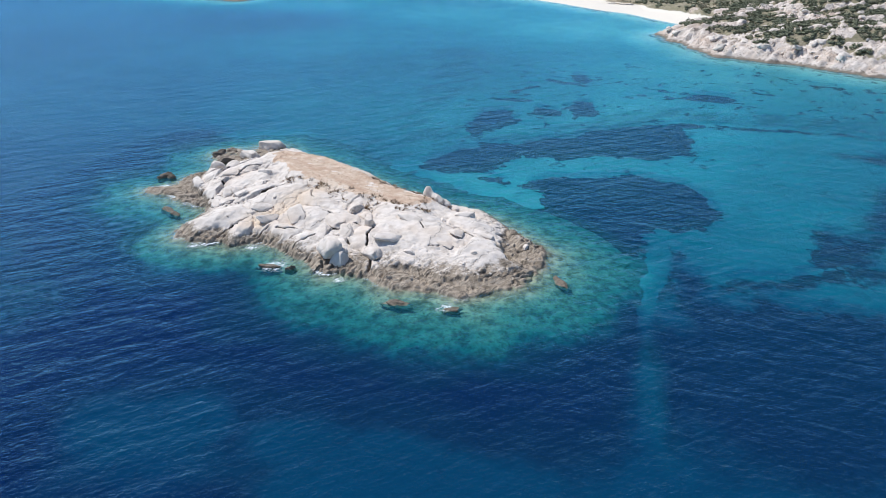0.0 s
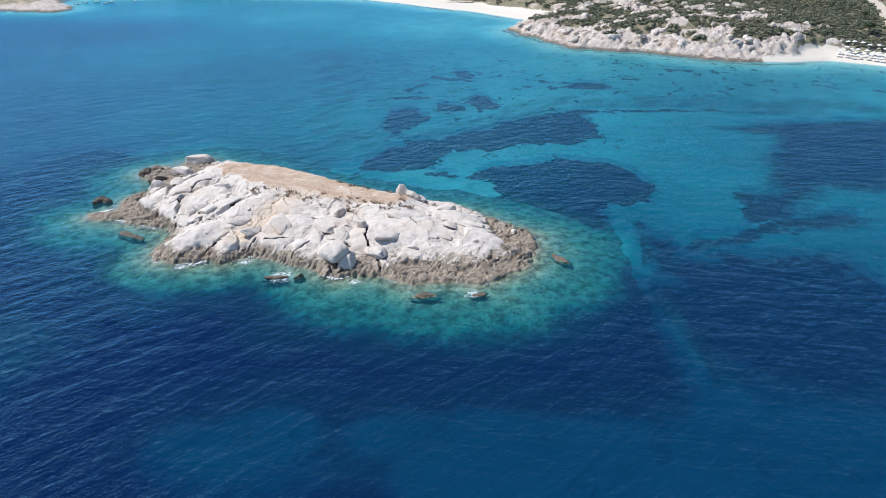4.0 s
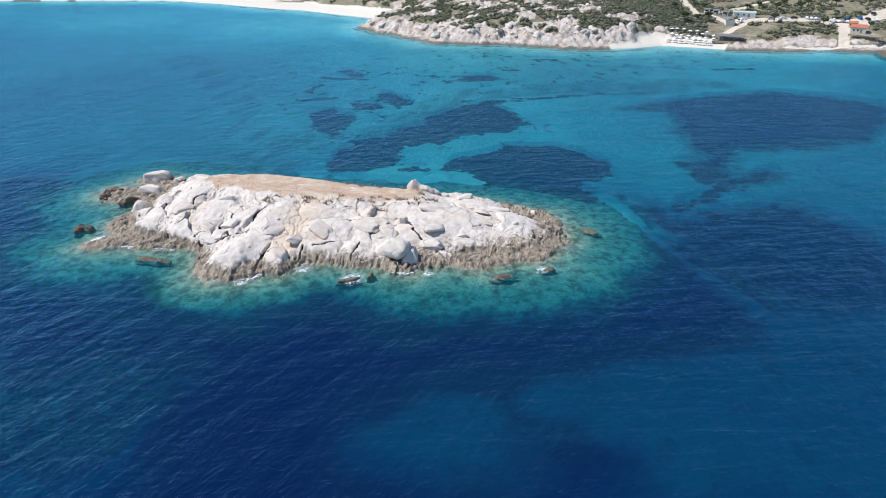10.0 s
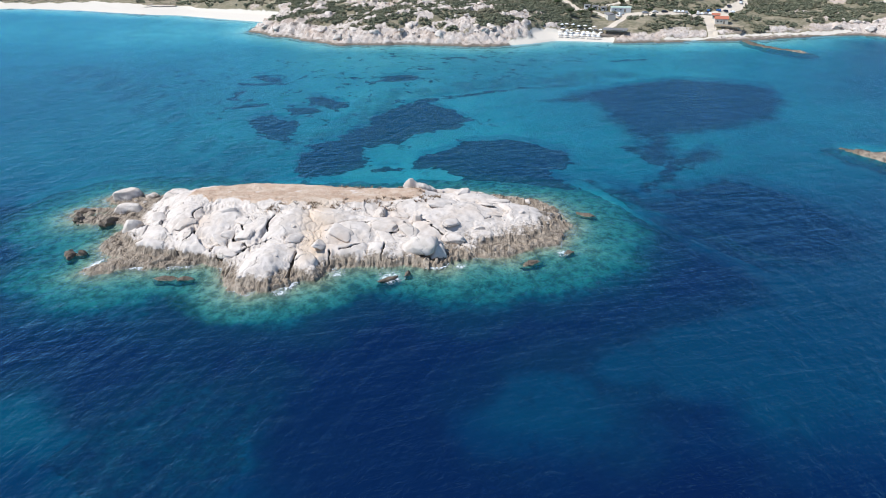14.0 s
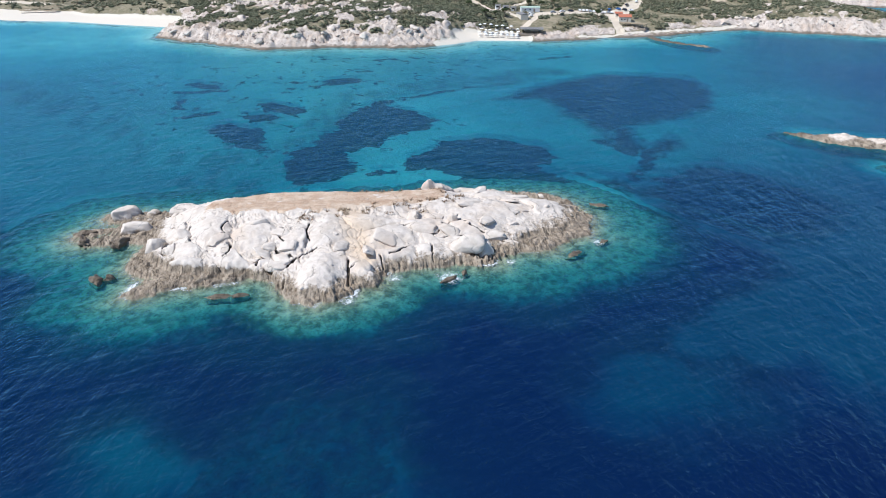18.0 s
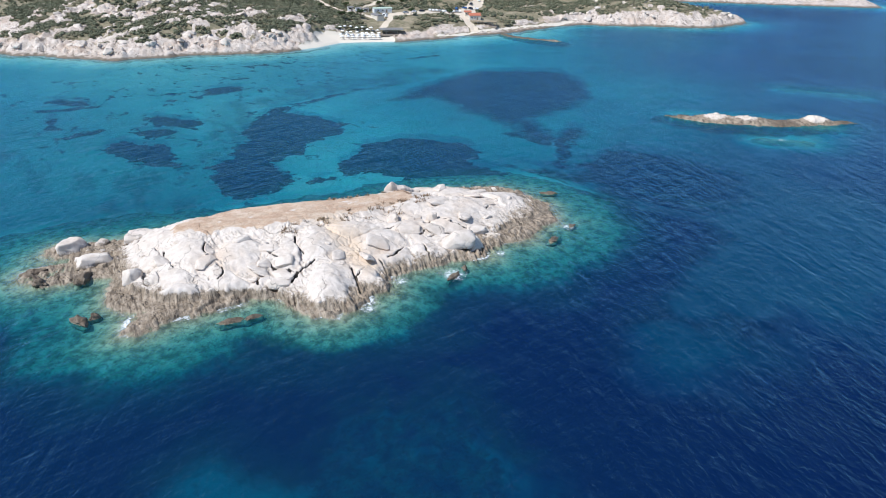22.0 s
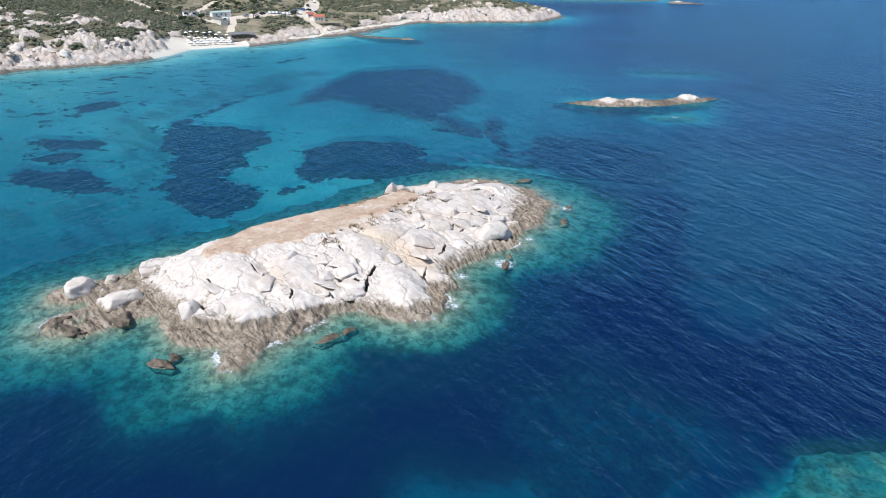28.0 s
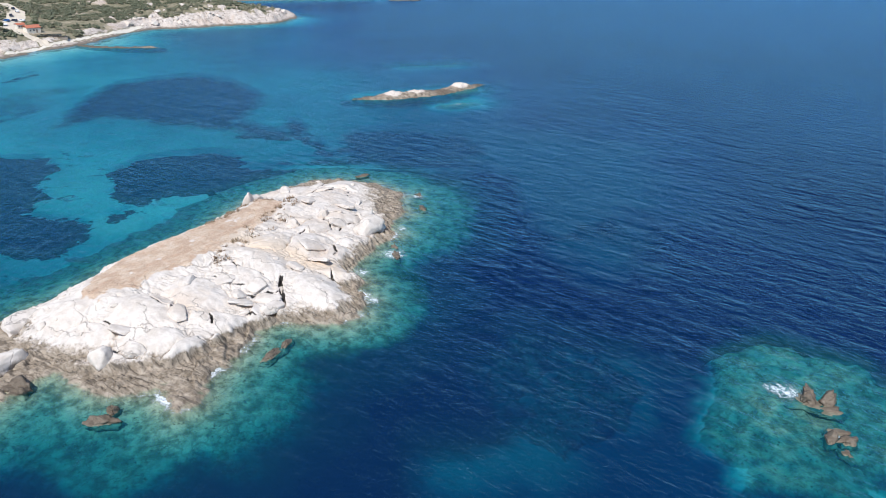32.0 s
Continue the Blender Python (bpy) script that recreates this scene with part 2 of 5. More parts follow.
def water_material():
    k = Kit("sea_water")
    depth = k.math("MAXIMUM", k.attr("depth"), 0.0)
    clear = k.n("CombineColor")
    for s, a in zip(clear.inputs, (0.30, 0.046, 0.016)):
        k.put(s, k.math("EXPONENT", k.math("MULTIPLY", depth, -a)))
    tr = k.n("BsdfTransparent")
    k.put(tr.inputs[0], clear.outputs[0])
    # a low swell, two crossing trains of wavelets and fine ripples
    swell = k.noise(k.place((0.025, 0.10, 0.1), radians(-20)), 1.0, 2, 0.5, 0.4)
    waves = k.noise(k.place((0.06, 0.21, 0.1), radians(-30)), 1.0, 3, 0.5, 0.5)
    cross = k.noise(k.place((0.06, 0.20, 0.1), radians(30)), 1.0, 3, 0.5, 0.5)
    long_a = k.noise(k.place((0.10, 0.40, 0.1), radians(-27)), 1.0, 3, 0.55, 0.5)
    long_b = k.noise(k.place((0.16, 0.46, 0.1), radians(-62)), 1.0, 3, 0.55, 0.5)
    long_c = k.noise(k.place((0.12, 0.42, 0.1), radians(22)), 1.0, 3, 0.55, 0.5)
    short = k.noise(k.place((0.70, 1.30, 0.5), radians(-25)), 1.0, 4, 0.6, 0.8)
    tiny = k.noise(k.place((2.6, 4.2, 1), radians(-10)), 1.0, 3, 0.6)
    gust = k.step(k.noise(k.place((0.012, 0.02, 0.01), radians(25)), 1.0, 3), 0.3, 0.7)
    h = k.math("ADD", k.math("MULTIPLY", long_a, 0.34), k.math("MULTIPLY", long_b, 0.20))
    h = k.math("ADD", h, k.math("ADD", k.math("MULTIPLY", swell, 0.35), k.math("MULTIPLY", long_c, 0.28)))
    h = k.math("ADD", h, k.math("MULTIPLY", k.math("MULTIPLY", short, 0.17), k.math("ADD", 0.55, k.math("MULTIPLY", gust, 0.65))))
    h = k.math("ADD", h, k.math("ADD", k.math("MULTIPLY", tiny, 0.06), k.math("ADD", k.math("MULTIPLY", waves, 0.50), k.math("MULTIPLY", cross, 0.36))))
    nrm = k.bump(h, 1.0, 1.15)
    cloud = k.noise(k.place(), 0.03, 3)
    scat = k.mix(cloud, (0.0013, 0.0042, 0.045), (0.0019, 0.0060, 0.055))
    scat = k.mix(k.step(depth, 16.0, 30.0), scat, (0.0007, 0.0024, 0.028))
    green = k.math("EXPONENT", k.math("MULTIPLY", depth, -0.15))
    scat = k.mix(green, scat, (0.020, 0.152, 0.190))
    di = k.n("BsdfDiffuse")
    k.put(di.inputs["Color"], scat), k.put(di.inputs["Normal"], k.bump(h, 1.0, 0.35))
    body = k.n("MixShader")
    k.put(body.inputs[0], k.math("SUBTRACT", 1.0, k.math("EXPONENT", k.math("MULTIPLY", depth, -0.105))))
    k.t.links.new(tr.outputs[0], body.inputs[1]), k.t.links.new(di.outputs[0], body.inputs[2])
    fr = k.n("Fresnel")
    fr.inputs["IOR"].default_value = 1.333
    k.put(fr.inputs["Normal"], nrm)
    gl = k.n("BsdfGlossy")
    gl.inputs["Roughness"].default_value = 0.16
    k.put(gl.inputs["Color"], (0.37, 0.71, 1.0))
    k.put(gl.inputs["Normal"], nrm)
    top = k.n("MixShader")
    k.put(top.inputs[0], k.math("MINIMUM", k.math("MULTIPLY", k.math("SUBTRACT", fr.outputs[0], 0.035), 1.0, clamp=True), 0.5))
    k.t.links.new(body.outputs[0], top.inputs[1]), k.t.links.new(gl.outputs[0], top.inputs[2])
    froth = k.math("ADD", k.attr("foam"), k.math("MULTIPLY", k.math("SUBTRACT", k.noise(k.place(), 1.3, 6, 0.75, 0.8), 0.5), 1.9))
    foam = k.n("BsdfDiffuse")
    k.put(foam.inputs["Color"], (0.82, 0.85, 0.86))
    last = k.n("MixShader")
    k.put(last.inputs[0], k.math("MULTIPLY", k.step(froth, 0.46, 1.05), 0.85))
    k.t.links.new(top.outputs[0], last.inputs[1]), k.t.links.new(foam.outputs[0], last.inputs[2])
    return k.out(last.outputs[0])


def land_material():
    k = Kit("coast_land")
    p = k.place()
    n1, n2, n3 = k.noise(p, 0.06, 6, 0.6, 0.3), k.noise(p, 0.35, 5, 0.62), k.noise(p, 1.8, 4, 0.6)
    soil = k.mix(k.step(n2, 0.35, 0.66), (0.27, 0.225, 0.15), (0.16, 0.15, 0.09))
    soil = k.mix(k.math("MULTIPLY", k.step(n1, 0.52, 0.7), 0.7), soil, (0.46, 0.38, 0.27))
    rock = k.mix(k.step(n2, 0.33, 0.66), (0.62, 0.54, 0.47), (0.46, 0.385, 0.32))
    rock = k.mix(k.math("MULTIPLY", k.step(n1, 0.48, 0.66), 0.65), rock, (0.47, 0.355, 0.27))
    rock = k.mix(k.math("MULTIPLY", k.step(n3, 0.52, 0.68), 0.6), rock, (0.25, 0.215, 0.185))
    cleft = k.noise(k.place((0.16, 0.45, 0.5), radians(-35)), 1.0, 6, 0.68, 0.8)
    rock = k.mix(k.math("MULTIPLY", k.step(cleft, 0.55, 0.64), 0.75), rock, (0.13, 0.105, 0.085))
    z = k.n("SeparateXYZ")
    k.put(z.inputs[0], p)
    wet = k.step(k.math("ADD", z.outputs[2], k.math("MULTIPLY", k.math("SUBTRACT", n2, 0.5), 4.0)), 1.5, 0.5)
    wet = k.math("MULTIPLY", wet, k.step(z.outputs[2], -0.5, 0.0))
    rock = k.mix(k.math("MULTIPLY", wet, 0.85), rock, (0.13, 0.10, 0.07))
    col = k.mix(k.step(k.math("ADD", k.attr("rocky"), k.math("MULTIPLY", k.math("SUBTRACT", n2, 0.5), 1.0)), 0.40, 0.60), soil, rock)
    beach = k.mix(n3, (0.70, 0.63, 0.53), (0.60, 0.53, 0.43))
    col = k.mix(k.step(k.math("ADD", k.attr("beach"), k.math("MULTIPLY", k.math("SUBTRACT", n2, 0.5), 0.4)), 0.42, 0.58), col, beach)
    col = k.mix(k.step(k.attr("track"), 0.35, 0.65), col, k.mix(n2, (0.66, 0.57, 0.45), (0.56, 0.47, 0.36)))
    return k.surface(col, 0.95, k.bump(k.math("ADD", n2, n3), 0.5, 0.5), 0.15)


def leaf_material(name, dark, light, dry):
    k = Kit(name)
    geo = k.n("NewGeometry")
    r = geo.outputs["Random Per Island"]
    col = k.mix(r, dark, light)
    col = k.mix(k.step(k.noise(k.place(), 0.05, 3), 0.5, 0.75), col, dry)
    return k.surface(col, 0.8, k.bump(k.noise(k.place(), 2.5, 3), 0.5, 0.3), 0.2)


def plain(name, colour, rough=0.6, metal=0.0, vary=0.12, scale=3.0):
    k = Kit(name)
    f = k.noise(k.place(), scale, 4, 0.6)
    low = tuple(c * (1 - vary) for c in colour)
    high = tuple(min(1, c * (1 + vary)) for c in colour)
    return k.surface(k.mix(f, low, high), rough, k.bump(f, 0.15, 0.02), 0.4, metal)


GRANITE, SEABED, WATER, LAND = granite_material(), seabed_material(), water_material(), land_material()
SHRUB = leaf_material("maquis_leaf", (0.090, 0.098, 0.060), (0.20, 0.20, 0.125), (0.24, 0.21, 0.135))
PINE = leaf_material("pine_leaf", (0.035, 0.055, 0.022), (0.075, 0.095, 0.036), (0.09, 0.10, 0.04))
STRAW = leaf_material("dry_grass_blade", (0.50, 0.35, 0.24), (0.66, 0.51, 0.38), (0.58, 0.42, 0.29))


# ---------- mesh helpers ----------
def mesh_of(name, verts, faces, mat, attrs=(), smooth=True):
    """A mesh from numpy verts (n, 3) and faces (m, 3 or 4)."""
    me = bpy.data.meshes.new(name)
    faces = np.asarray(faces, np.int32)
    k = faces.shape[1]
    me.vertices.add(len(verts)), me.loops.add(faces.size), me.polygons.add(len(faces))
    me.vertices.foreach_set("co", np.asarray(verts, np.float32).ravel())
    me.loops.foreach_set("vertex_index", faces.ravel())
    me.polygons.foreach_set("loop_start", np.arange(len(faces), dtype=np.int32) * k)
    me.polygons.foreach_set("use_smooth", np.full(len(faces), smooth))
    for key, values in dict(attrs).items():
        me.attributes.new(key, "FLOAT", "POINT").data.foreach_set("value", np.asarray(values, np.float32).ravel())
    me.materials.append(mat)
    me.update(calc_edges=True)
    return me


def sheet(name, X, Y, Z, mat, attrs=(), keep=None):
    """A height sheet over a grid; keep: which vertices stay (a face stays where any of its corners does)."""
    rows, cols = X.shape
    idx = np.arange(rows * cols).reshape(rows, cols)
    faces = np.stack([idx[:-1, :-1], idx[:-1, 1:], idx[1:, 1:], idx[1:, :-1]], -1).reshape(-1, 4)
    verts = np.stack([X, Y, Z], -1).reshape(-1, 3)
    attrs = {key: np.broadcast_to(v, X.shape).ravel() for key, v in dict(attrs).items()}
    if keep is not None:
        faces = faces[keep.ravel()[faces].any(1)]
        used, faces = np.unique(faces, return_inverse=True)
        faces = faces.reshape(-1, 4)
        verts, attrs = verts[used], {key: v[used] for key, v in attrs.items()}
    return mesh_of(name, verts, faces, mat, attrs)


def lines(parts):
    """Coordinates along one axis: (start, end, step) stretches, then growing steps out to the last reach on both sides."""
    out = [parts[0][0]]
    for a, b, s in parts:
        out += list(np.linspace(a, b, max(2, int(round((b - a) / s)) + 1)))[1:]
    return out


def reach(mid, low, high, grow, cap=600.0):
    left, right = [], []
    s, at = mid[1] - mid[0], mid[0]
    while at > low:
        s = min(s * grow, cap)
        at -= s
        left.append(at)
    s, at = mid[-1] - mid[-2], mid[-1]
    while at < high:
        s = min(s * grow, cap)
        at += s
        right.append(at)
    return np.array(left[::-1] + mid + right)


def thing(name, at, label, category, group="", kind=""):
    ob = new(name)
    ob.location, ob.empty_display_size = at, 0.5
    return tagged(ob, label, category, group, kind)


def part(name, data, parent, at=(0, 0, 0), turn=(0, 0, 0), scale=(1, 1, 1), label="", kind=""):
    """A mesh under a thing or a part; at: in the parent's frame. data: a mesh or a bmesh with (bm, material)."""
    if isinstance(data, tuple):
        bm, mat = data
        data = bpy.data.meshes.new(name)
        bm.to_mesh(data)
        bm.free()
        data.materials.append(mat)
    ob = new(name, data)
    ob.parent = parent
    ob.matrix_basis = Matrix.LocRotScale(at, Euler(turn), scale)
    return tagged(ob, label, kind=kind)


ICO = {}


def ico(level):
    if level not in ICO:
        bm = bmesh.new()
        bmesh.ops.create_icosphere(bm, subdivisions=level, radius=1)
        ICO[level] = (np.array([v.co[:] for v in bm.verts]), np.array([[v.index for v in f.verts] for f in bm.faces]))
        bm.free()
    return ICO[level]


def boulder_mesh(seed, size, level=4, square=0.5, cuts=5, rough=0.10, low=0.0, name="boulder"):
    """A weathered granite block: a rounded box with flat faces, joints and hollows; size: half lengths."""
    rs = np.random.RandomState(seed)
    v, f = ico(level)
    p = 2.0 + 5.0 * square
    v = v / (np.abs(v) ** p).sum(1, keepdims=True) ** (1 / p)
    for _ in range(cuts):
        n = rs.normal(size=3)
        n[2] = abs(n[2]) * 0.7
        n /= np.linalg.norm(n)
        over = np.maximum(v @ n - rs.uniform(0.62, 0.92), 0)
        v = v - 0.85 * over[:, None] * n
    q = v * 1.3 + rs.rand(3) * 50
    bumpy = fbm(q[:, 0] + 0.7 * q[:, 2], q[:, 1] - 0.6 * q[:, 2], 4, seed % 7)
    v = v * (1 + rough * bumpy[:, None])
    v = v * np.asarray(size)
    return mesh_of(name, v, f, GRANITE, {"low": np.full(len(v), low), "stain_shade": np.full(len(v), 0.15 * rs.rand()), "turf": np.zeros(len(v))})

# ---------- the islet's shape ----------
AX, AY = 0.68, -0.733                                     # along the islet, towards its low south-east tip
SHORE = [(-70.5, 212.5), (-68, 214), (-64, 212), (-60.5, 208.5), (-58.5, 209.5), (-61, 213.5), (-60, 217), (-55, 218.5), (-51, 213), (-48, 208), (-43, 204.5),
         (-38, 197), (-27, 188), (-18, 178), (-10, 168), (0, 161), (9, 155), (14, 147), (18, 140), (21, 134), (19.5, 128), (16, 123), (12.5, 119.5), (6, 116)]
SHORE += [(1, 115.5), (-5, 119), (-10.5, 118.5), (-13, 121.5), (-15, 124.8), (-19.5, 125), (-23.5, 124.8), (-26.5, 128), (-29.5, 132), (-33, 135), (-36.5, 138),
          (-40, 140), (-43, 140.3), (-47.5, 139), (-49.5, 141), (-52.5, 140), (-55.5, 141.3), (-58.3, 143.2), (-60.6, 144), (-61.6, 147.5), (-61, 151.5), (-59.2, 155)]
SHORE += [(-58.5, 158.5), (-60, 162.5), (-63, 163.8), (-67, 166), (-71, 170), (-75, 172.3), (-78.5, 174.5), (-79.5, 176.5), (-76, 178.8), (-73, 179.5), (-73.8, 182.5),
          (-72.3, 185.8), (-69.3, 189), (-66, 191.8), (-62.5, 195), (-65.5, 199), (-70, 204), (-71.5, 207.5)]
TOP = [(-48.5, 188.5), (-46, 191), (-33, 183.5), (-24, 173), (-16, 163), (-5, 154), (-8.5, 150), (-18, 155.5), (-26.5, 163), (-34, 167), (-39.5, 173), (-45, 182)]

# whalebacks of bare granite: x, y, half lengths, turn, top
BACKS = [(-51, 150, 10, 5.0, 37, 4.9), (-44.5, 143.5, 6, 4.2, 60, 4.3), (-37.5, 142, 8, 5.5, -35, 4.9), (-31, 136.5, 6, 5, -45, 4.8),
         (-23.5, 144.6, 6.0, 4.2, -50, 6.0), (-31.5, 148, 8, 5, -40, 6.2), (-15.5, 136, 7.5, 5, -40, 5.5), (-5, 138, 10, 6.5, -35, 5.1),
         (6, 131, 10, 5.5, -30, 3.5), (-9, 147, 9, 4.2, -40, 5.9), (5, 144, 7, 4, -40, 4.2), (-52, 146.5, 3.2, 3.0, 20, 3.6)]
BACKS_WEST = [(-56.5, 170, 7.5, 5, 50, 5.0), (-61, 180, 6.5, 5, 60, 4.4), (-54, 181, 8, 5, 60, 5.8), (-50.5, 171, 7.5, 5, 40, 6.3),
              (-47, 161, 5.5, 4, 30, 6.1), (-40, 158, 8, 5, 20, 6.9), (-31.5, 155, 7, 4.5, -35, 6.6), (-57, 190, 6.5, 5, 70, 4.1), (-50, 194, 7, 5, -50, 4.6)]
BACKS_WEST += [(-62.5, 167, 6.5, 4, 45, 3.9), (-66, 175.5, 5.5, 4, 60, 3.5), (-65, 187, 5.5, 4, 80, 3.5), (-58, 161, 5, 4, 40, 3.8)]

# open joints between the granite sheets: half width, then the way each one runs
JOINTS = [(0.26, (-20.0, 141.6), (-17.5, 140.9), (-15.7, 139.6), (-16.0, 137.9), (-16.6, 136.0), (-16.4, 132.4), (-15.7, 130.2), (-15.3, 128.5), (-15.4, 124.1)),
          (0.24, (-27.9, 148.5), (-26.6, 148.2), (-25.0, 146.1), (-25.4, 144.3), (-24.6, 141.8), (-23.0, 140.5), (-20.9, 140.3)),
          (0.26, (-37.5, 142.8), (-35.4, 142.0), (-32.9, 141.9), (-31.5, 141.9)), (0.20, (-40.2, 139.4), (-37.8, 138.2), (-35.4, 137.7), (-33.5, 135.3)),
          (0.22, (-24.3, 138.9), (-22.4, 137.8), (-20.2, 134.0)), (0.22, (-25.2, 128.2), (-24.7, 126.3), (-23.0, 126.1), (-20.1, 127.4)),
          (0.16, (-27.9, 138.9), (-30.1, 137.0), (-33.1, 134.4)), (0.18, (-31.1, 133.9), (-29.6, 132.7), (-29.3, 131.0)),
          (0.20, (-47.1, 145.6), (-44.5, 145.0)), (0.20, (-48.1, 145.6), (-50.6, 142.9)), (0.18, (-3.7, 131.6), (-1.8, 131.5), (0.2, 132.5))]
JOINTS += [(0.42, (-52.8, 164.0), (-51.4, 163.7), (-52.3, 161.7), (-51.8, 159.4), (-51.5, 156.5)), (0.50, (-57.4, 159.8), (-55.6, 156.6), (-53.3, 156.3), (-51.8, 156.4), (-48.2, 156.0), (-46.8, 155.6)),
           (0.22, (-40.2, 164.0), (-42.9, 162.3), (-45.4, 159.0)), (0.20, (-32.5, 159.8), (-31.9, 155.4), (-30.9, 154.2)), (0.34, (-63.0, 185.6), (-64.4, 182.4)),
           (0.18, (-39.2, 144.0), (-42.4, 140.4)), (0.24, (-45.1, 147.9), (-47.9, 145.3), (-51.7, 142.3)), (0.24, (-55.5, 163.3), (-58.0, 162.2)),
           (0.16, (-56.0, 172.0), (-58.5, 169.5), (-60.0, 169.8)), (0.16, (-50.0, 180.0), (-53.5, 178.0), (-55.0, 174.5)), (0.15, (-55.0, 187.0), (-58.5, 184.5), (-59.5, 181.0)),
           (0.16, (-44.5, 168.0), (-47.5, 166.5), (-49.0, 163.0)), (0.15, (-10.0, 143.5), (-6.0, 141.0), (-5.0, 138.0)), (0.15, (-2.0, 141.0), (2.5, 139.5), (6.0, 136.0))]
# low brown platforms, barely out of the water
SHELVES = [[(-82, 177), (-76, 170), (-67, 164), (-60, 161), (-58.5, 163.5), (-61, 167), (-66, 172), (-67.5, 177), (-67, 183), (-66.5, 189.5), (-62, 197), (-70, 194), (-76, 184)],
           [(-75, 214), (-75, 204), (-68, 195), (-61.5, 194.5), (-55, 201.5), (-46, 205), (-45, 212), (-52, 221), (-60, 221), (-68, 217)],
           [(-16.5, 124), (-12, 116), (-6, 116), (0, 111), (6, 112), (14, 118), (12, 121.5), (5, 119.8), (-1.5, 121.8), (-7, 126)],
           [(13, 144), (15, 137.5), (24, 130), (20, 124), (12, 128), (11, 132)], [(-66, 152), (-64, 138), (-54, 136), (-57, 142.5), (-59.5, 147), (-59, 156)]]


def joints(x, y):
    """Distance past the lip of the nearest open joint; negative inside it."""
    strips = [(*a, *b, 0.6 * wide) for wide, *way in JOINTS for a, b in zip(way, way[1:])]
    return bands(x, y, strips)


def whalebacks(x, y):
    """The highest dome at each place, and how near its crown that is."""
    best, crown, next_best = np.full(np.shape(x), -9.0), np.zeros(np.shape(x)), np.full(np.shape(x), -9.0)
    for n, (cx, cy, a, b, turn, top) in enumerate(BACKS + BACKS_WEST):
        c, s = math.cos(radians(turn)), math.sin(radians(turn))
        px, py = ((x - cx) * c + (y - cy) * s) / a, (-(x - cx) * s + (y - cy) * c) / b
        r = np.sqrt(px * px + py * py) * (1 + 0.16 * gnoise(px * 1.4 + n * 7, py * 1.4, n))
        dome = top - 1.25 * r ** 2.4
        crown = np.where(dome > best, np.clip(1.15 - r, 0, 1), crown)
        next_best = np.maximum(next_best, np.minimum(best, dome))
        best = np.maximum(best, dome)
    return best, crown * ease(-0.02, 0.22, best - next_best)


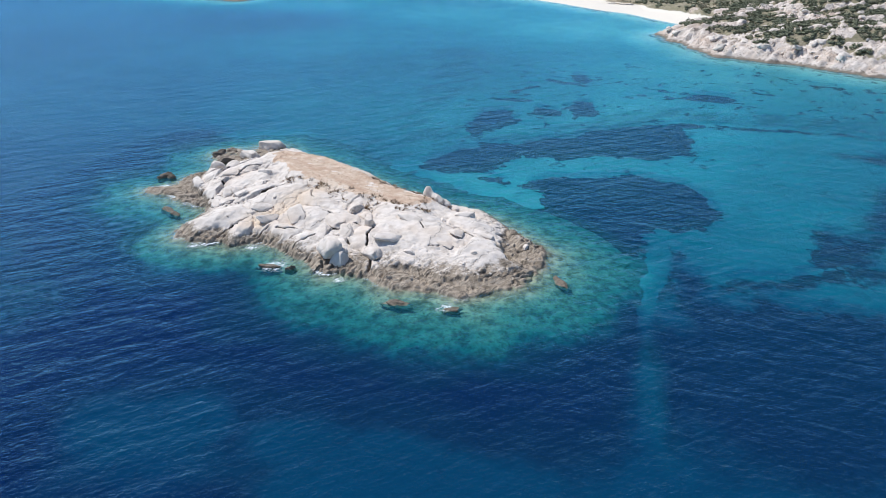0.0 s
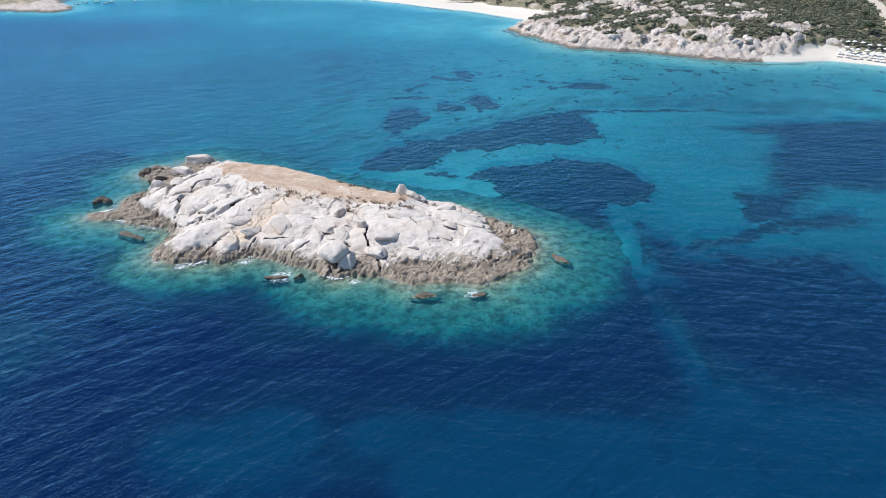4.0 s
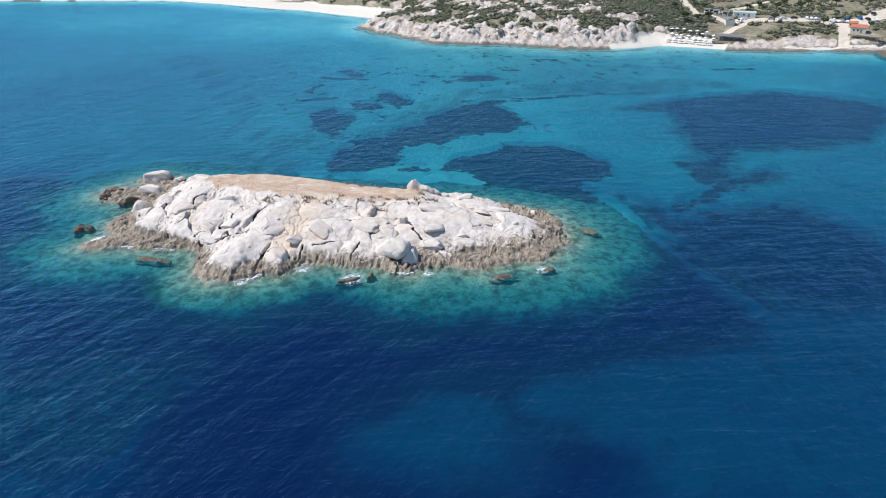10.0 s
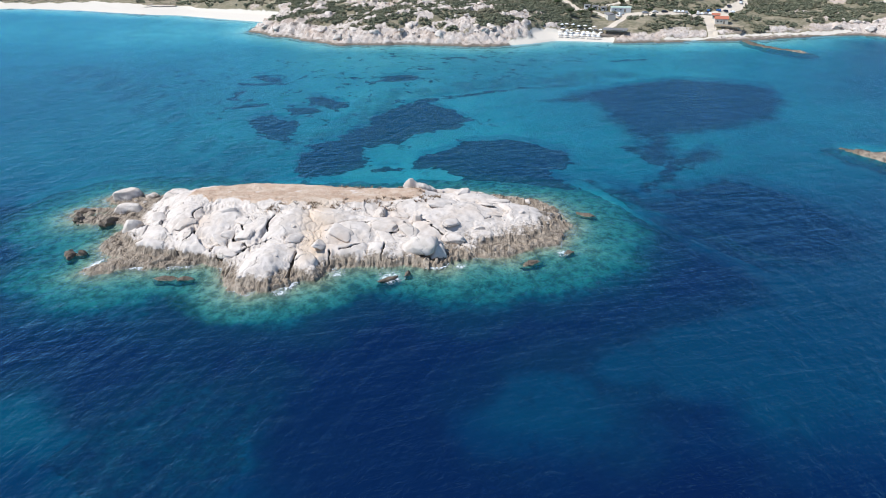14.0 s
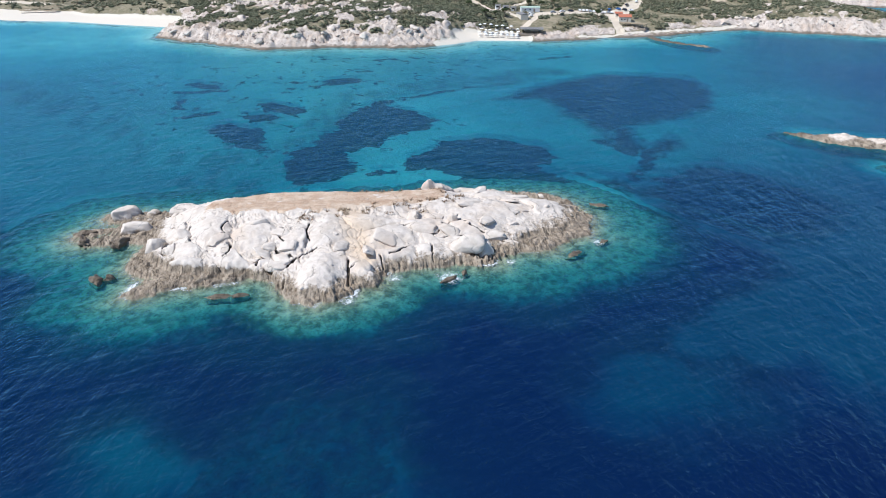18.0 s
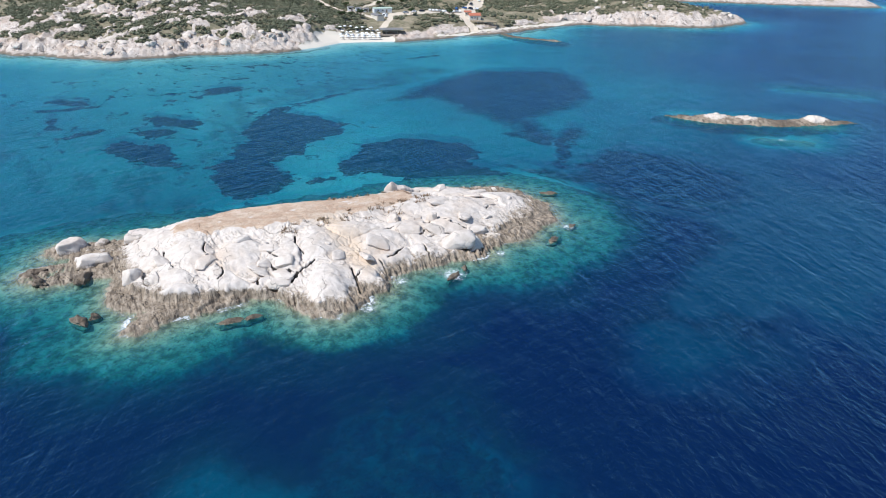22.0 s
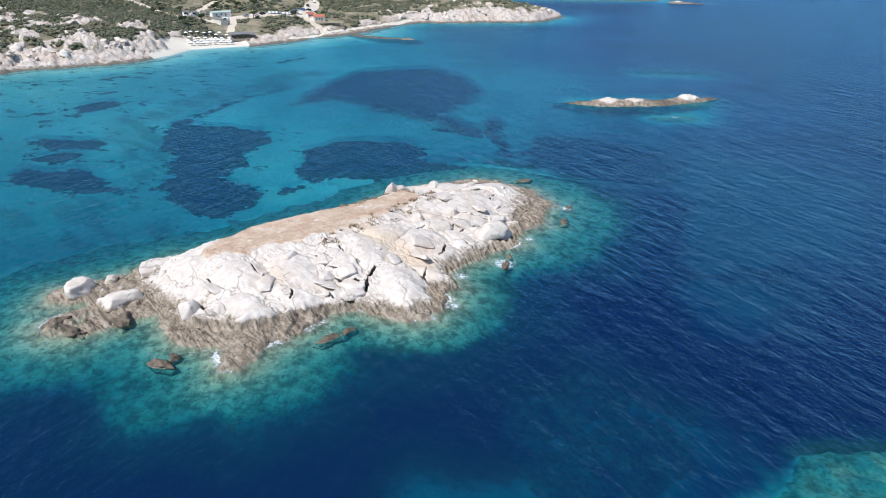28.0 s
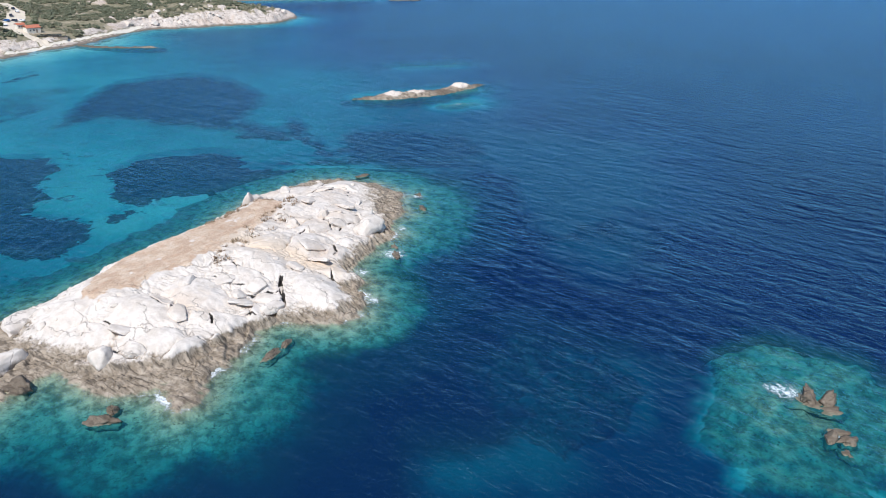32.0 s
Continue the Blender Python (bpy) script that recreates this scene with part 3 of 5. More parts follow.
def islet_height(x, y, fine=True):
    """Height of the islet's rock above the sea, and how much its top is turf, stained (below zero: painted joint
    shade), low-lying.
    """
    wx = x + 0.9 * fbm(x / 6, y / 6, 3, 1) + 0.5 * gnoise(x / 1.6, y / 1.6, 4)
    wy = y + 0.9 * fbm(x / 6 + 40, y / 6, 3, 2) + 0.5 * gnoise(x / 1.6 + 9, y / 1.6, 5)
    d, e = inside(wx, wy, SHORE), np.maximum(-inside(x + 0.5 * (wx - x), y + 0.5 * (wy - y), TOP), 0)
    u, v = x * AX + y * AY, x * 0.733 + y * 0.68          # along; across, away from the open side
    crest = 6.3 - 0.9 * ease(-150, -105, u) + 0.5 * np.exp(-((x + 40) ** 2 + (y - 165) ** 2) / 90.0)
    crest = crest * (1 - 0.55 * ease(-168, -186, u))
    t = np.clip(d, 0, None) / (np.clip(d, 0, None) + e + 1e-6)
    h = crest * t ** 0.52
    q = np.clip(-d, 0, None)
    h = np.where(d < 0, -(0.30 * q + 0.012 * q * q), h)
    turf = ease(2.4, -1.6, np.where(e > 0, e, -0.5) + 1.8 * fbm(x / 5, y / 5, 3, 77) - 0.7) * (d > 1)
    if fine:
        dome, crown = whalebacks(x + 0.6 * (wx - x), y + 0.6 * (wy - y))
        shut = ease(0.2, 3.0, d)                          # domes dip to the water at the shore
        backed = h - 0.30 * ease(0.0, 2.5, e) * shut
        lifted = backed + 1.0 * ease(-0.1, 1.0, crown) * shut * ease(0.0, 3.0, e)
        on_back = ease(0.15, 0.5, crown) * shut
        h = np.where(d > 0, lifted, h)
        rockface = ease(0.0, 2.5, e) * ease(-4.0, 2.0, d) * (1 - 0.82 * on_back)
        grain = 0.35 + 0.65 * ease(-150, -120, u)         # bedded slabs to the east, carved faces to the west
        w1 = 0.9 * fbm(x / 9, y / 9, 3, 8)
        h = h + rockface * 0.7 * fbm(u / 13, v / 8, 2, 14)
        # sheeting joints
        f1, f2, r1 = cells(u / 11.5 + w1, v / 6.2 + 0.8 * w1, 1)
        h = h + rockface * ((ease(0.0, 0.035, f2 - f1) - 1) * 0.30 + 0.20 * (0.75 - f1) * grain + (r1[..., 0] - 0.5) * 0.35 * ease(0, 0.03, f2 - f1))
        # hollowed and carved rock round the stained gully, softer farther west
        carved = np.exp(-((x + 44) ** 2 + (y - 161) ** 2) / 70.0) + 0.9 * np.exp(-((x + 34) ** 2 + (y - 156) ** 2) / 40.0)
        knobs = ease(-0.05, 0.25, fbm(x / 8, y / 8, 2, 17)) * (1.1 - grain) * 0.55 + carved
        f1, f2, r2 = cells(u / 2.6 + 1.5 * w1, v / 4.2 + w1, 3)
        h = h + rockface * knobs * ((ease(0.0, 0.09, f2 - f1) - 1) * 0.55 + 0.22 * (0.7 - f1) + (r2[..., 0] - 0.5) * 0.48)
        f1, f2, r3 = cells(u / 5.2 + 1.8 * w1, v / 2.4 + w1, 4)
        h = h + rockface * grain * 0.16 * ((ease(0.0, 0.05, f2 - f1) - 1) + (r3[..., 0] - 0.5) * 0.8)
        flute = ridged((u + 0.3 * v) / 1.9 + w1, v / 8.0, 3, 5) - 0.5
        h = h + rockface * (1.1 - grain) * (0.55 * flute - 0.70 * ease(0.27, 0.40, flute))
        # low shelves, fluted and split towards the water
        shelf = np.zeros(np.shape(x))
        for poly in SHELVES:
            shelf = np.maximum(shelf, ease(-0.8, 1.0, inside(wx, wy, poly)))
        ribs = ridged(u / 2.6 + 0.5 * w1, v / 2.0 + w1, 3, 15) - 0.45
        g1, g2, gr = cells(u / 3.4 + w1, v / 2.2 + w1, 18)
        slab = 0.45 + 0.75 * gr[..., 0] * ease(0, 0.12, g2 - g1) + 0.55 * ribs
        h = np.where(d > 0, h * (1 - shelf) + np.minimum(h, slab) * shelf, h)
        shore_rib = ridged(u / 1.5 + 0.6 * w1, v / 4.5 + w1, 3, 16) - 0.45
        h = h + (1 - shelf) * ease(0.0, 2.5, e) * ease(2.6, 0.4, h) * ease(-2.5, 0.8, d) * (1.1 * shore_rib - 0.7 * ease(0.30, 0.45, shore_rib) + 0.25 * flute)
        h = h + on_back * 0.14 * fbm(x / 3.5, y / 3.5, 3, 19)
        h = h + rockface * 0.10 * fbm(x / 1.1, y / 1.1, 3, 9) + 0.10 * turf * fbm(x / 2.0, y / 2.0, 3, 12)
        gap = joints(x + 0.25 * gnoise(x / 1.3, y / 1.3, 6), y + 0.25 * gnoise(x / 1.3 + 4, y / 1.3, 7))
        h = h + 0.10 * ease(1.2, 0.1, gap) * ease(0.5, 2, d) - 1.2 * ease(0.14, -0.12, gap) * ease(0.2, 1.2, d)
        # where joint shade is painted; goes out as negative stain
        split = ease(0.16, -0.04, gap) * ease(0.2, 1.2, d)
    else:
        shelf, split = 0.0, 0.0
    gully = np.exp(-(((u + 137.5 + 0.12 * (v - 80) + 2.2 * gnoise(x / 5, y / 5, 3)) / 3.6) ** 2)) * ease(1.0, 4.0, d) * ease(60, 68, v)
    low = 0.2 * ease(-170, -182, u) + 0.25 * ease(-98, -84, u) + 1.2 * shelf
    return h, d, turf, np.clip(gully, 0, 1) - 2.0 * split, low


# ---------- the mainland's shape ----------
COAST = [(-2500, 1000), (-900, 900), (-420, 860), (-300, 778), (-250, 748), (-206, 719), (-199, 748), (-225, 800), (-235, 853),
         (-166, 839), (-60, 820), (31, 753), (68, 724), (97, 670), (117, 618), (137, 585), (150, 538), (163, 500), (150, 490),
         (130, 470), (127, 455), (134, 420), (137, 380), (152, 366), (168, 356), (186, 325), (204, 311), (222, 304), (240, 301),
         (252, 284)]
COAST += [(263, 265), (280, 252), (301, 242), (314, 226), (330, 214),
         (352, 205), (377, 192), (393, 178), (396, 150), (404, 135), (409, 100), (415, 87), (440, 72), (462, 63), (480, 80),
         (520, 140), (560, 190), (600, 175), (616, 95), (622, 20), (632, -58), (690, -50), (800, 50), (1100, 60), (2500, -200),
         (2500, 2500), (-2500, 2500)]
HILLS = [(150, 409, 8), (148, 433, 14), (183, 357, 14), (195, 372, 20), (197, 346, 15), (248, 347, 18), (297, 331, 12),
         (300, 308, 9), (269, 268, 5), (280, 290, 6), (330, 285, 10.5), (352, 255, 8), (334, 235, 6), (240, 450, 27), (330, 400, 19),
         (250, 560, 14), (400, 185, 10), (425, 120, 17), (448, 90, 12), (480, 200, 18), (400, 300, 18), (200, 640, 5),
         (120, 780, 4), (640, 90, 9), (600, 300, 18), (300, 800, 15), (-150, 950, 10), (0, 900, 14)]
SANDS = [(-235, 860, -160, 846, 14), (-160, 846, 31, 766, 14), (31, 766, 100, 692, 16), (100, 692, 140, 600, 14),
         (140, 600, 166, 508, 9), (212, 309, 240, 303, 4), (240, 306, 256, 284, 12), (284, 254, 318, 232, 1.5),
         (318, 232, 392, 186, 2.0)]
TRACKS = [(350, 420, 332, 373, 3.0), (332, 373, 314, 346, 3.0), (314, 346, 296, 326, 3.0), (296, 326, 320, 328, 2.7),
          (320, 328, 373, 331, 2.7), (305, 322, 301, 306, 2.7), (301, 306, 315, 299, 4.1), (315, 299, 345, 276, 6.1),
          (345, 276, 362, 262, 8.8), (362, 262, 397, 261, 5.4), (318, 300, 304, 295, 2.4), (304, 295, 278, 290, 2.4),
          (360, 264, 336, 252, 4.1), (336, 252, 314, 238, 3.0), (397, 261, 434, 276, 3.4), (160, 665, 120, 740, 6.8)]


def land_height(x, y):
    wx = x + 3.0 * fbm(x / 14, y / 14, 3, 21) + 1.2 * gnoise(x / 3.5, y / 3.5, 24)
    wy = y + 3.0 * fbm(x / 14 + 7, y / 14, 3, 22) + 1.2 * gnoise(x / 3.5 + 5, y / 3.5, 25)
    sand = ease(3.0, -3.0, bands(x, y, SANDS))
    d = inside(x + (wx - x) * (1 - sand), y + (wy - y) * (1 - sand), COAST)
    hill = spread(x, y, HILLS, 14.0)
    up = np.clip(d, 0, None)
    steep = 1 - np.exp(-up / 19.0)
    gentle = 1 - np.exp(-up / 70.0)
    h = (0.35 * np.minimum(up, 1.5) + hill * (steep * (1 - sand) * 0.85 + gentle * sand) + (hill * 0.15) * gentle)
    h = np.where(d < 0, 0.28 * d, h)
    bay = ease(-60, 0, np.minimum(x - 270, 60 - np.abs(y - 275)))   # low ground behind the little beach
    craggy = ease(26, 6, up + 9 * fbm(x / 22, y / 22, 3, 31)) * (1 - 0.25 * bay)
    tors = ease(0.0, 0.28, fbm(x / 19, y / 13, 4, 33) - 0.30 * ease(210, 300, x) * ease(480, 330, np.abs(y))) * ease(4, 12, up)
    headland = ease(300, 235, x) * ease(560, 470, y)
    cape = ease(365, 400, x) * ease(260, 200, y)
    rocky = np.clip(np.maximum(craggy, tors * np.maximum(headland, cape * 0.8)), 0, 1) * (1 - sand)
    f1, f2, r = cells(x / 7 + 0.4 * gnoise(x / 9, y / 9, 2), y / 5, 6)
    edge = ease(0, 0.2, f2 - f1)
    g1, g2, s = cells(x / 2.6, y / 2.2, 9)
    bed = ridged((x + 0.5 * y) / 5.0 + 0.5 * gnoise(x / 6, y / 6, 41), (y - 0.5 * x) / 11.0, 3, 37) - 0.5
    h = h + rocky * ease(0.3, 4, up) * ((edge - 1) * 1.7 + (r[..., 0] - 0.3) * 2.0 * edge + 1.0 * (0.6 - g1) + (s[..., 0] - 0.5) * 1.0 + 2.2 * bed - 1.6 * ease(0.25, 0.45, bed))
    h = h + 0.5 * fbm(x / 9, y / 9, 3, 35) * ease(5, 20, up)
    track = ease(1.0, -1.0, bands(x + gnoise(x / 7, y / 7, 1), y + gnoise(x / 7, y / 7, 2), TRACKS))
    return h, d, np.where(track > 0.3, 0, rocky), sand * (d > -4), track


# ---------- the seabed's shape ----------
# depths partly stand in for light: shallower for glint, deeper southeast against sky sheen
DEEPS = [(-20, 68, 17), (-70, 40, 21), (-110, 60, 20), (-60, 95, 18), (10, 60, 16), (-190, 150, 22), (60, 80, 12), (66, 108, 7.5), (45, 200, 4.8), (70, 255, 4.0), (0, 260, 5.2), (24, 176, 4.0),
         (-50, 280, 7.2), (-140, 290, 11), (-300, 420, 13), (120, 330, 3.6), (100, 500, 3.4), (0, 600, 4.6), (-110, 700, 5),
         (200, 210, 4.8), (90, 140, 5.6), (170, 115, 6.5), (120, 90, 7.5), (270, 190, 6.5), (250, 260, 4), (330, 110, 9), (300, 0, 40), (150, -60, 38), (60, 0, 34), (-30, 10, 34), (120, 40, 17),
         (520, -60, 40), (-100, 150, 15), (-95, 105, 14), (-240, 0, 18), (500, 20, 36), (-60, 450, 7), (-160, 560, 11)]
MEADOWS = [[(-11, 203), (0, 217), (12, 227), (22, 224), (30, 229), (38, 231), (46, 238), (58, 243), (72, 247), (80, 246), (80, 236), (77, 222), (72, 210), (59, 205),
            (52, 208), (40, 210), (33, 204), (29, 209), (22, 210), (14, 200), (9, 194), (-3, 194)],
           [(20, 183), (26, 190), (38, 191), (50, 192), (60, 188), (66, 181), (67, 170), (66, 160), (60, 152), (52, 152), (47, 150), (43, 138), (40, 132), (35, 132),
            (31, 146), (24, 158), (24, 166), (25, 173)],
           [(18, 274), (26, 271), (22, 263), (25, 252), (16, 244), (8, 235), (4, 241), (8, 258), (12, 268)],
           [(51, 287), (58, 282), (56, 273), (58, 266), (53, 259), (46, 260), (44, 273)], [(32, 278), (42, 269), (45, 262), (40, 261), (30, 263), (29, 268)],
           [(97, 298), (109, 294), (116, 287), (108, 282), (100, 289)],
           [(118, 212), (143, 210), (168, 205), (195, 197), (206, 179), (212, 158), (190, 142), (158, 132), (140, 136), (121, 143), (106, 149), (85, 152), (80, 137),
            (97, 156), (108, 166), (114, 180), (126, 187), (131, 198)]]
MEADOWS_DEEP = [[(50, 146), (48, 134), (52, 129), (49, 121), (53, 117), (61, 120), (64, 117), (70, 115), (82, 110), (82, 92), (72, 70), (56, 68), (46, 71),
                 (38, 75), (36, 79), (34, 87), (41, 110), (45, 129)],
                [(-92, 150), (-74, 136), (-60, 124), (-40, 106), (-25, 101), (0, 90), (28, 94), (30, 88), (27, 81), (16, 76), (4, 74), (0, 79), (-15, 79), (-22, 83),
                 (-44, 90), (-53, 82), (-50, 74), (-60, 64), (-90, 60), (-110, 60), (-120, 70), (-96, 84), (-84, 96), (-84, 112)],
                [(-64, 66), (-46, 73), (-35, 62), (-28, 53), (-35, 40), (-60, 20), (-130, 20), (-130, 55)], [(-37, 68), (-31, 74), (-22, 74), (-18, 69), (-22, 63), (-31, 62)]]
WEEDS = [(94, 291, 108, 284, 2.5), (51, 326, 58, 317, 2.5), (156, 314, 165, 306, 1.6), (200, 262, 204, 252, 1.6), (215, 243, 232, 234, 1.6), (140, 338, 143, 334, 1.5), (128, 299, 133, 294, 1.6),
         (60, 340, 60, 326, 3.5), (88, 307, 92, 303, 2.0), (46, 331, 49, 327, 2.5), (20, 292, 31, 288, 2.0), (26, 305, 38, 318, 2.0), (56, 124, 84, 130, 2), (82, 137, 105, 150, 5), (84, 129, 98, 128, 4),
         (150, 224, 135, 233, 1.0), (135, 233, 116, 239, 1.2), (116, 239, 95, 243, 1.4), (95, 243, 74, 246, 2.0), (11, 189, 15, 186, 2.2), (36, 135, 30, 100, 2.5), (30, 100, 26, 84, 3.5)]
SANDY = [(16, 175, 22, 167, 0.3), (50, 152, 35, 108, 0.2), (35, 108, 31, 86, 0.3), (31, 86, 29, 74, 1.0), (29, 70, 28, 30, 7), (-105, 132, -102, 140, 5), (-50, 84, -40, 84, 7),
         (-22, 80, 22, 66, 5), (-15, 72, 10, 60, 8)]

REEF = [(-110, 101), (-103, 94), (-98, 88), (-93, 82), (-93, 77), (-97, 74), (-100, 68), (-110, 67), (-121, 77), (-127, 91), (-121, 102), (-115, 104)]


def sea_floor(x, y):
    """Depth of the floor with its cover: weed, rock, mottled sand."""
    n = fbm(x / 13, y / 13, 4, 41)
    z = -spread(x, y, DEEPS, 26.0) + 0.5 * n
    u = x * AX + y * AY
    q = -inside(x + 3 * n, y + 3 * fbm(x / 11 + 3, y / 11, 3, 42), SHORE)
    east = ease(-125, -88, u)
    slope = 0.50 - 0.26 * east - 0.17 * ease(-150, -172, u)
    lumps = ridged(x / 6.5, y / 5, 3, 44) - 0.5
    shoal_z = -0.7 - slope * np.clip(q, 0, None) - 0.03 * np.clip(q - 14, 0, None) ** 2
    z = np.maximum(z, shoal_z + (0.9 + 0.5 * east) * lumps * ease(0, 4, q))
    shoal = ease(-11.0, -8.0, shoal_z)
    bare = ease(-7.0, -4.0, shoal_z + 1.8 * n)
    seaward = ease(114, 97, x * 0.733 + y * 0.68)
    ring = ease(-3.0, -8.5, shoal_z + 1.2 * n) * ease(56, 36, q) * seaward
    reef = 10.5 - inside(x + 3.0 * fbm(x / 7, y / 7, 3, 46), y + 3.0 * fbm(x / 7 + 3, y / 7, 3, 48), REEF)
    c1, c2, cr = cells(x / 5.5 + 0.5 * n, y / 4.0 - 0.3 * x / 5.5, 47)
    blocky = (ease(0.0, 0.16, c2 - c1) - 1) * 2.4 + (cr[..., 0] - 0.6) * 2.2
    z = np.maximum(z, -2.2 - 0.10 * np.clip(reef, 0, 10.5) - 0.50 * np.clip(reef - 10.5, 0, None) ** 1.8 + 0.8 * lumps + blocky)
    far_reef = bands(x, y, [(129, 90, 135, 42, 5), (107, 62, 109, 50, 3), (204, 50, 203, 20, 2)])
    z = np.maximum(z, -2.6 - 0.75 * np.clip(far_reef, 0, None) + 0.8 * lumps)
    dim = bands(x, y, [(-97, 122, -90, 108, 7), (-84, 124, -78, 116, 5)])
    z = np.maximum(z, -12.2 - 0.5 * np.clip(dim + 6 * n, 0, None) + 3.4 * lumps)
    spot = bands(x, y, [(-105, 132, -102, 140, 4)])
    z = np.maximum(z, -10.4 - 0.7 * np.clip(spot + 3 * n, 0, None))
    plain = np.minimum(-inside(x, y, [(-44, 90), (-22, 83), (0, 79), (4, 74), (16, 76), (27, 81), (32, 90), (39, 77), (60, 66), (50, 40), (0, 38), (-24, 55), (-16, 66), (-45, 73), (-53, 82)]),
                       bands(x, y, [(30, 77, 28, 30, 6)]))
    z = np.maximum(z, -12.8 - 0.35 * np.clip(plain + 4 * n, 0, None))
    patch = bands(x, y, [(2, 188, 22, 168, 3)])
    z = np.maximum(z, -4.6 - 0.22 * np.clip(patch + 6 * n, 0, None))
    lane = bands(x, y, [(50, 152, 35, 108, 0.4), (35, 108, 31, 86, 0.5), (31, 86, 29, 70, 1.2)])
    z = np.maximum(z, -8.4 - 0.09 * np.clip(112 - y, 0, None) - 1.3 * np.clip(lane + 1.2 * n, 0, None))
    rocky = np.maximum.reduce([shoal, ease(14.5, 11, reef), ease(6, -2, far_reef), 0.9 * ease(5, -4, dim + 3 * n)])
    ragged_x, ragged_y = x + 2.2 * fbm(x / 9, y / 9, 3, 71) + 0.8 * gnoise(x / 2.2, y / 2.2, 74), y + 2.2 * fbm(x / 9 + 5, y / 9, 3, 72) + 0.8 * gnoise(x / 2.2, y / 2.2, 75)
    cover = -bands(ragged_x, ragged_y, WEEDS)
    for poly in MEADOWS + MEADOWS_DEEP:
        cover = np.maximum(cover, inside(ragged_x, ragged_y, poly))
    weed = np.clip(cover / 4.0, -2.2, 2.2)
    weed = weed - 4.0 * np.maximum.reduce([bare, ease(14.5, 11, reef), ease(6, -2, far_reef), 0.6 * ease(5, -4, dim + 3 * n)])
    weed = np.maximum(weed, 3.4 * ring * ease(-4, 5, dim + 4 * n) - 1.7)
    sandy = bands(x, y, SANDY) + 2.0 * n
    weed = np.minimum(weed, np.clip(sandy / 1.6 - 0.6, -2.6, 2.2))
    rocky = rocky * ease(-0.5, 2.5, sandy)
    mottle = 0.25 + 0.75 * ease(235, 262, y) * ease(420, 340, y) * ease(-20, 15, x) + 0.5 * ease(-26, -6, inside(x, y, MEADOWS[0]))
    # a grey drift of silt and dead grass curves round the meadows towards the bay
    drift = bands(x, y, [(185, 222, 150, 240, 9), (150, 240, 116, 254, 10), (116, 254, 80, 262, 9), (80, 262, 40, 236, 7), (40, 236, 2, 232, 8), (2, 232, -14, 250, 9),
                         (-14, 250, -8, 300, 10), (-8, 300, 6, 350, 12), (6, 350, 0, 420, 14), (-16, 228, -26, 206, 8)])
    silt = ease(7, -5, drift + 7 * fbm(x / 24, y / 24, 3, 81)) * (0.55 + 0.45 * ease(-0.2, 0.3, fbm((x + y) / 40, (x - y) / 9, 3, 82)))
    silt = np.maximum(silt, 0.45 * ease(198, 225, y) * ease(480, 380, y) * ease(-110, -40, x) * ease(60, 0, x) + 0.25 * ease(235, 265, y) * ease(480, 380, y) * ease(0, 30, x))
    return z, rocky, weed, np.clip(mottle, 0, 1), silt


# ---------- sea and seabed ----------
gx = reach(lines([(-135, 40, 1.0), (40, 130, 1.3), (130, 330, 2.0)]), -4200, 4200, 1.055)
gy = reach(lines([(45, 235, 1.0), (235, 400, 1.8)]), -4200, 4200, 1.055)
X, Y = np.meshgrid(gx, gy)
floor_z, floor_rock, floor_weed, floor_mottle, floor_silt = sea_floor(X, Y)
isle_z, isle_d, _, _, _ = islet_height(X, Y, False)
land_z, land_d, _, _, _ = land_height(X, Y)
near_coast = -0.5 - (0.075 + 0.25 * ease(330, 380, X)) * np.clip(-land_d, 0, None) - 0.0011 * np.clip(-land_d, 0, None) ** 2 - 0.25 * np.minimum(np.clip(-land_d, 0, None), 3)
floor_z = np.maximum(floor_z, near_coast)
bed_z = np.where(isle_d > -9, np.maximum(floor_z, isle_z - 0.3), floor_z)
bed_z = np.where(isle_d > 0, np.minimum(bed_z, -1.0), bed_z)
bed_z = np.minimum(bed_z, -0.25)
bed_rock = np.maximum(floor_rock, ease(-9, -3, isle_d))
bed_rock = np.maximum(bed_rock, 0.75 * ease(-9, -1, land_d) * ease(4.0, -1.0, -bands(X, Y, SANDS)))
# floor flattened to apparent depth, a third of true, to fit the camera's view
seabed = tagged(new("seabed", sheet("seabed", X, Y, np.where(isle_d > 0, bed_z, -0.3 + 0.3 * bed_z), SEABED, {"rocky": bed_rock, "weed": floor_weed, "mottle": floor_mottle, "silt": floor_silt, "haze": np.maximum(np.maximum(ease(-6.5, -12, floor_z), 0.7 * ease(75, 100, X) * ease(245, 220, Y)), ease(114, 97, X * 0.733 + Y * 0.68) * ease(-2.5, -6, floor_z))})),
                "pale sand seabed with dark seagrass and boulders", "seabed", kind="structure")
# extra depth paints a bluer water haze over seagrass; the bed itself stays
floor_z = floor_z - 2.6 * ease(-0.1, 0.5, floor_weed) * ease(-14, -8, floor_z)
depth = -np.maximum(np.maximum(floor_z, np.where(isle_d > -12, isle_z, -99)), -40)
open_side = ease(-20, 10, -(X * 0.733 + Y * 0.68 - 72))   # the side where the swell arrives
foam = ease(-2.6, -0.2, isle_d) * ease(1.5, 0.0, isle_d) * (0.40 + 0.55 * gnoise(X / 7, Y / 7, 51) + 0.16 * open_side)
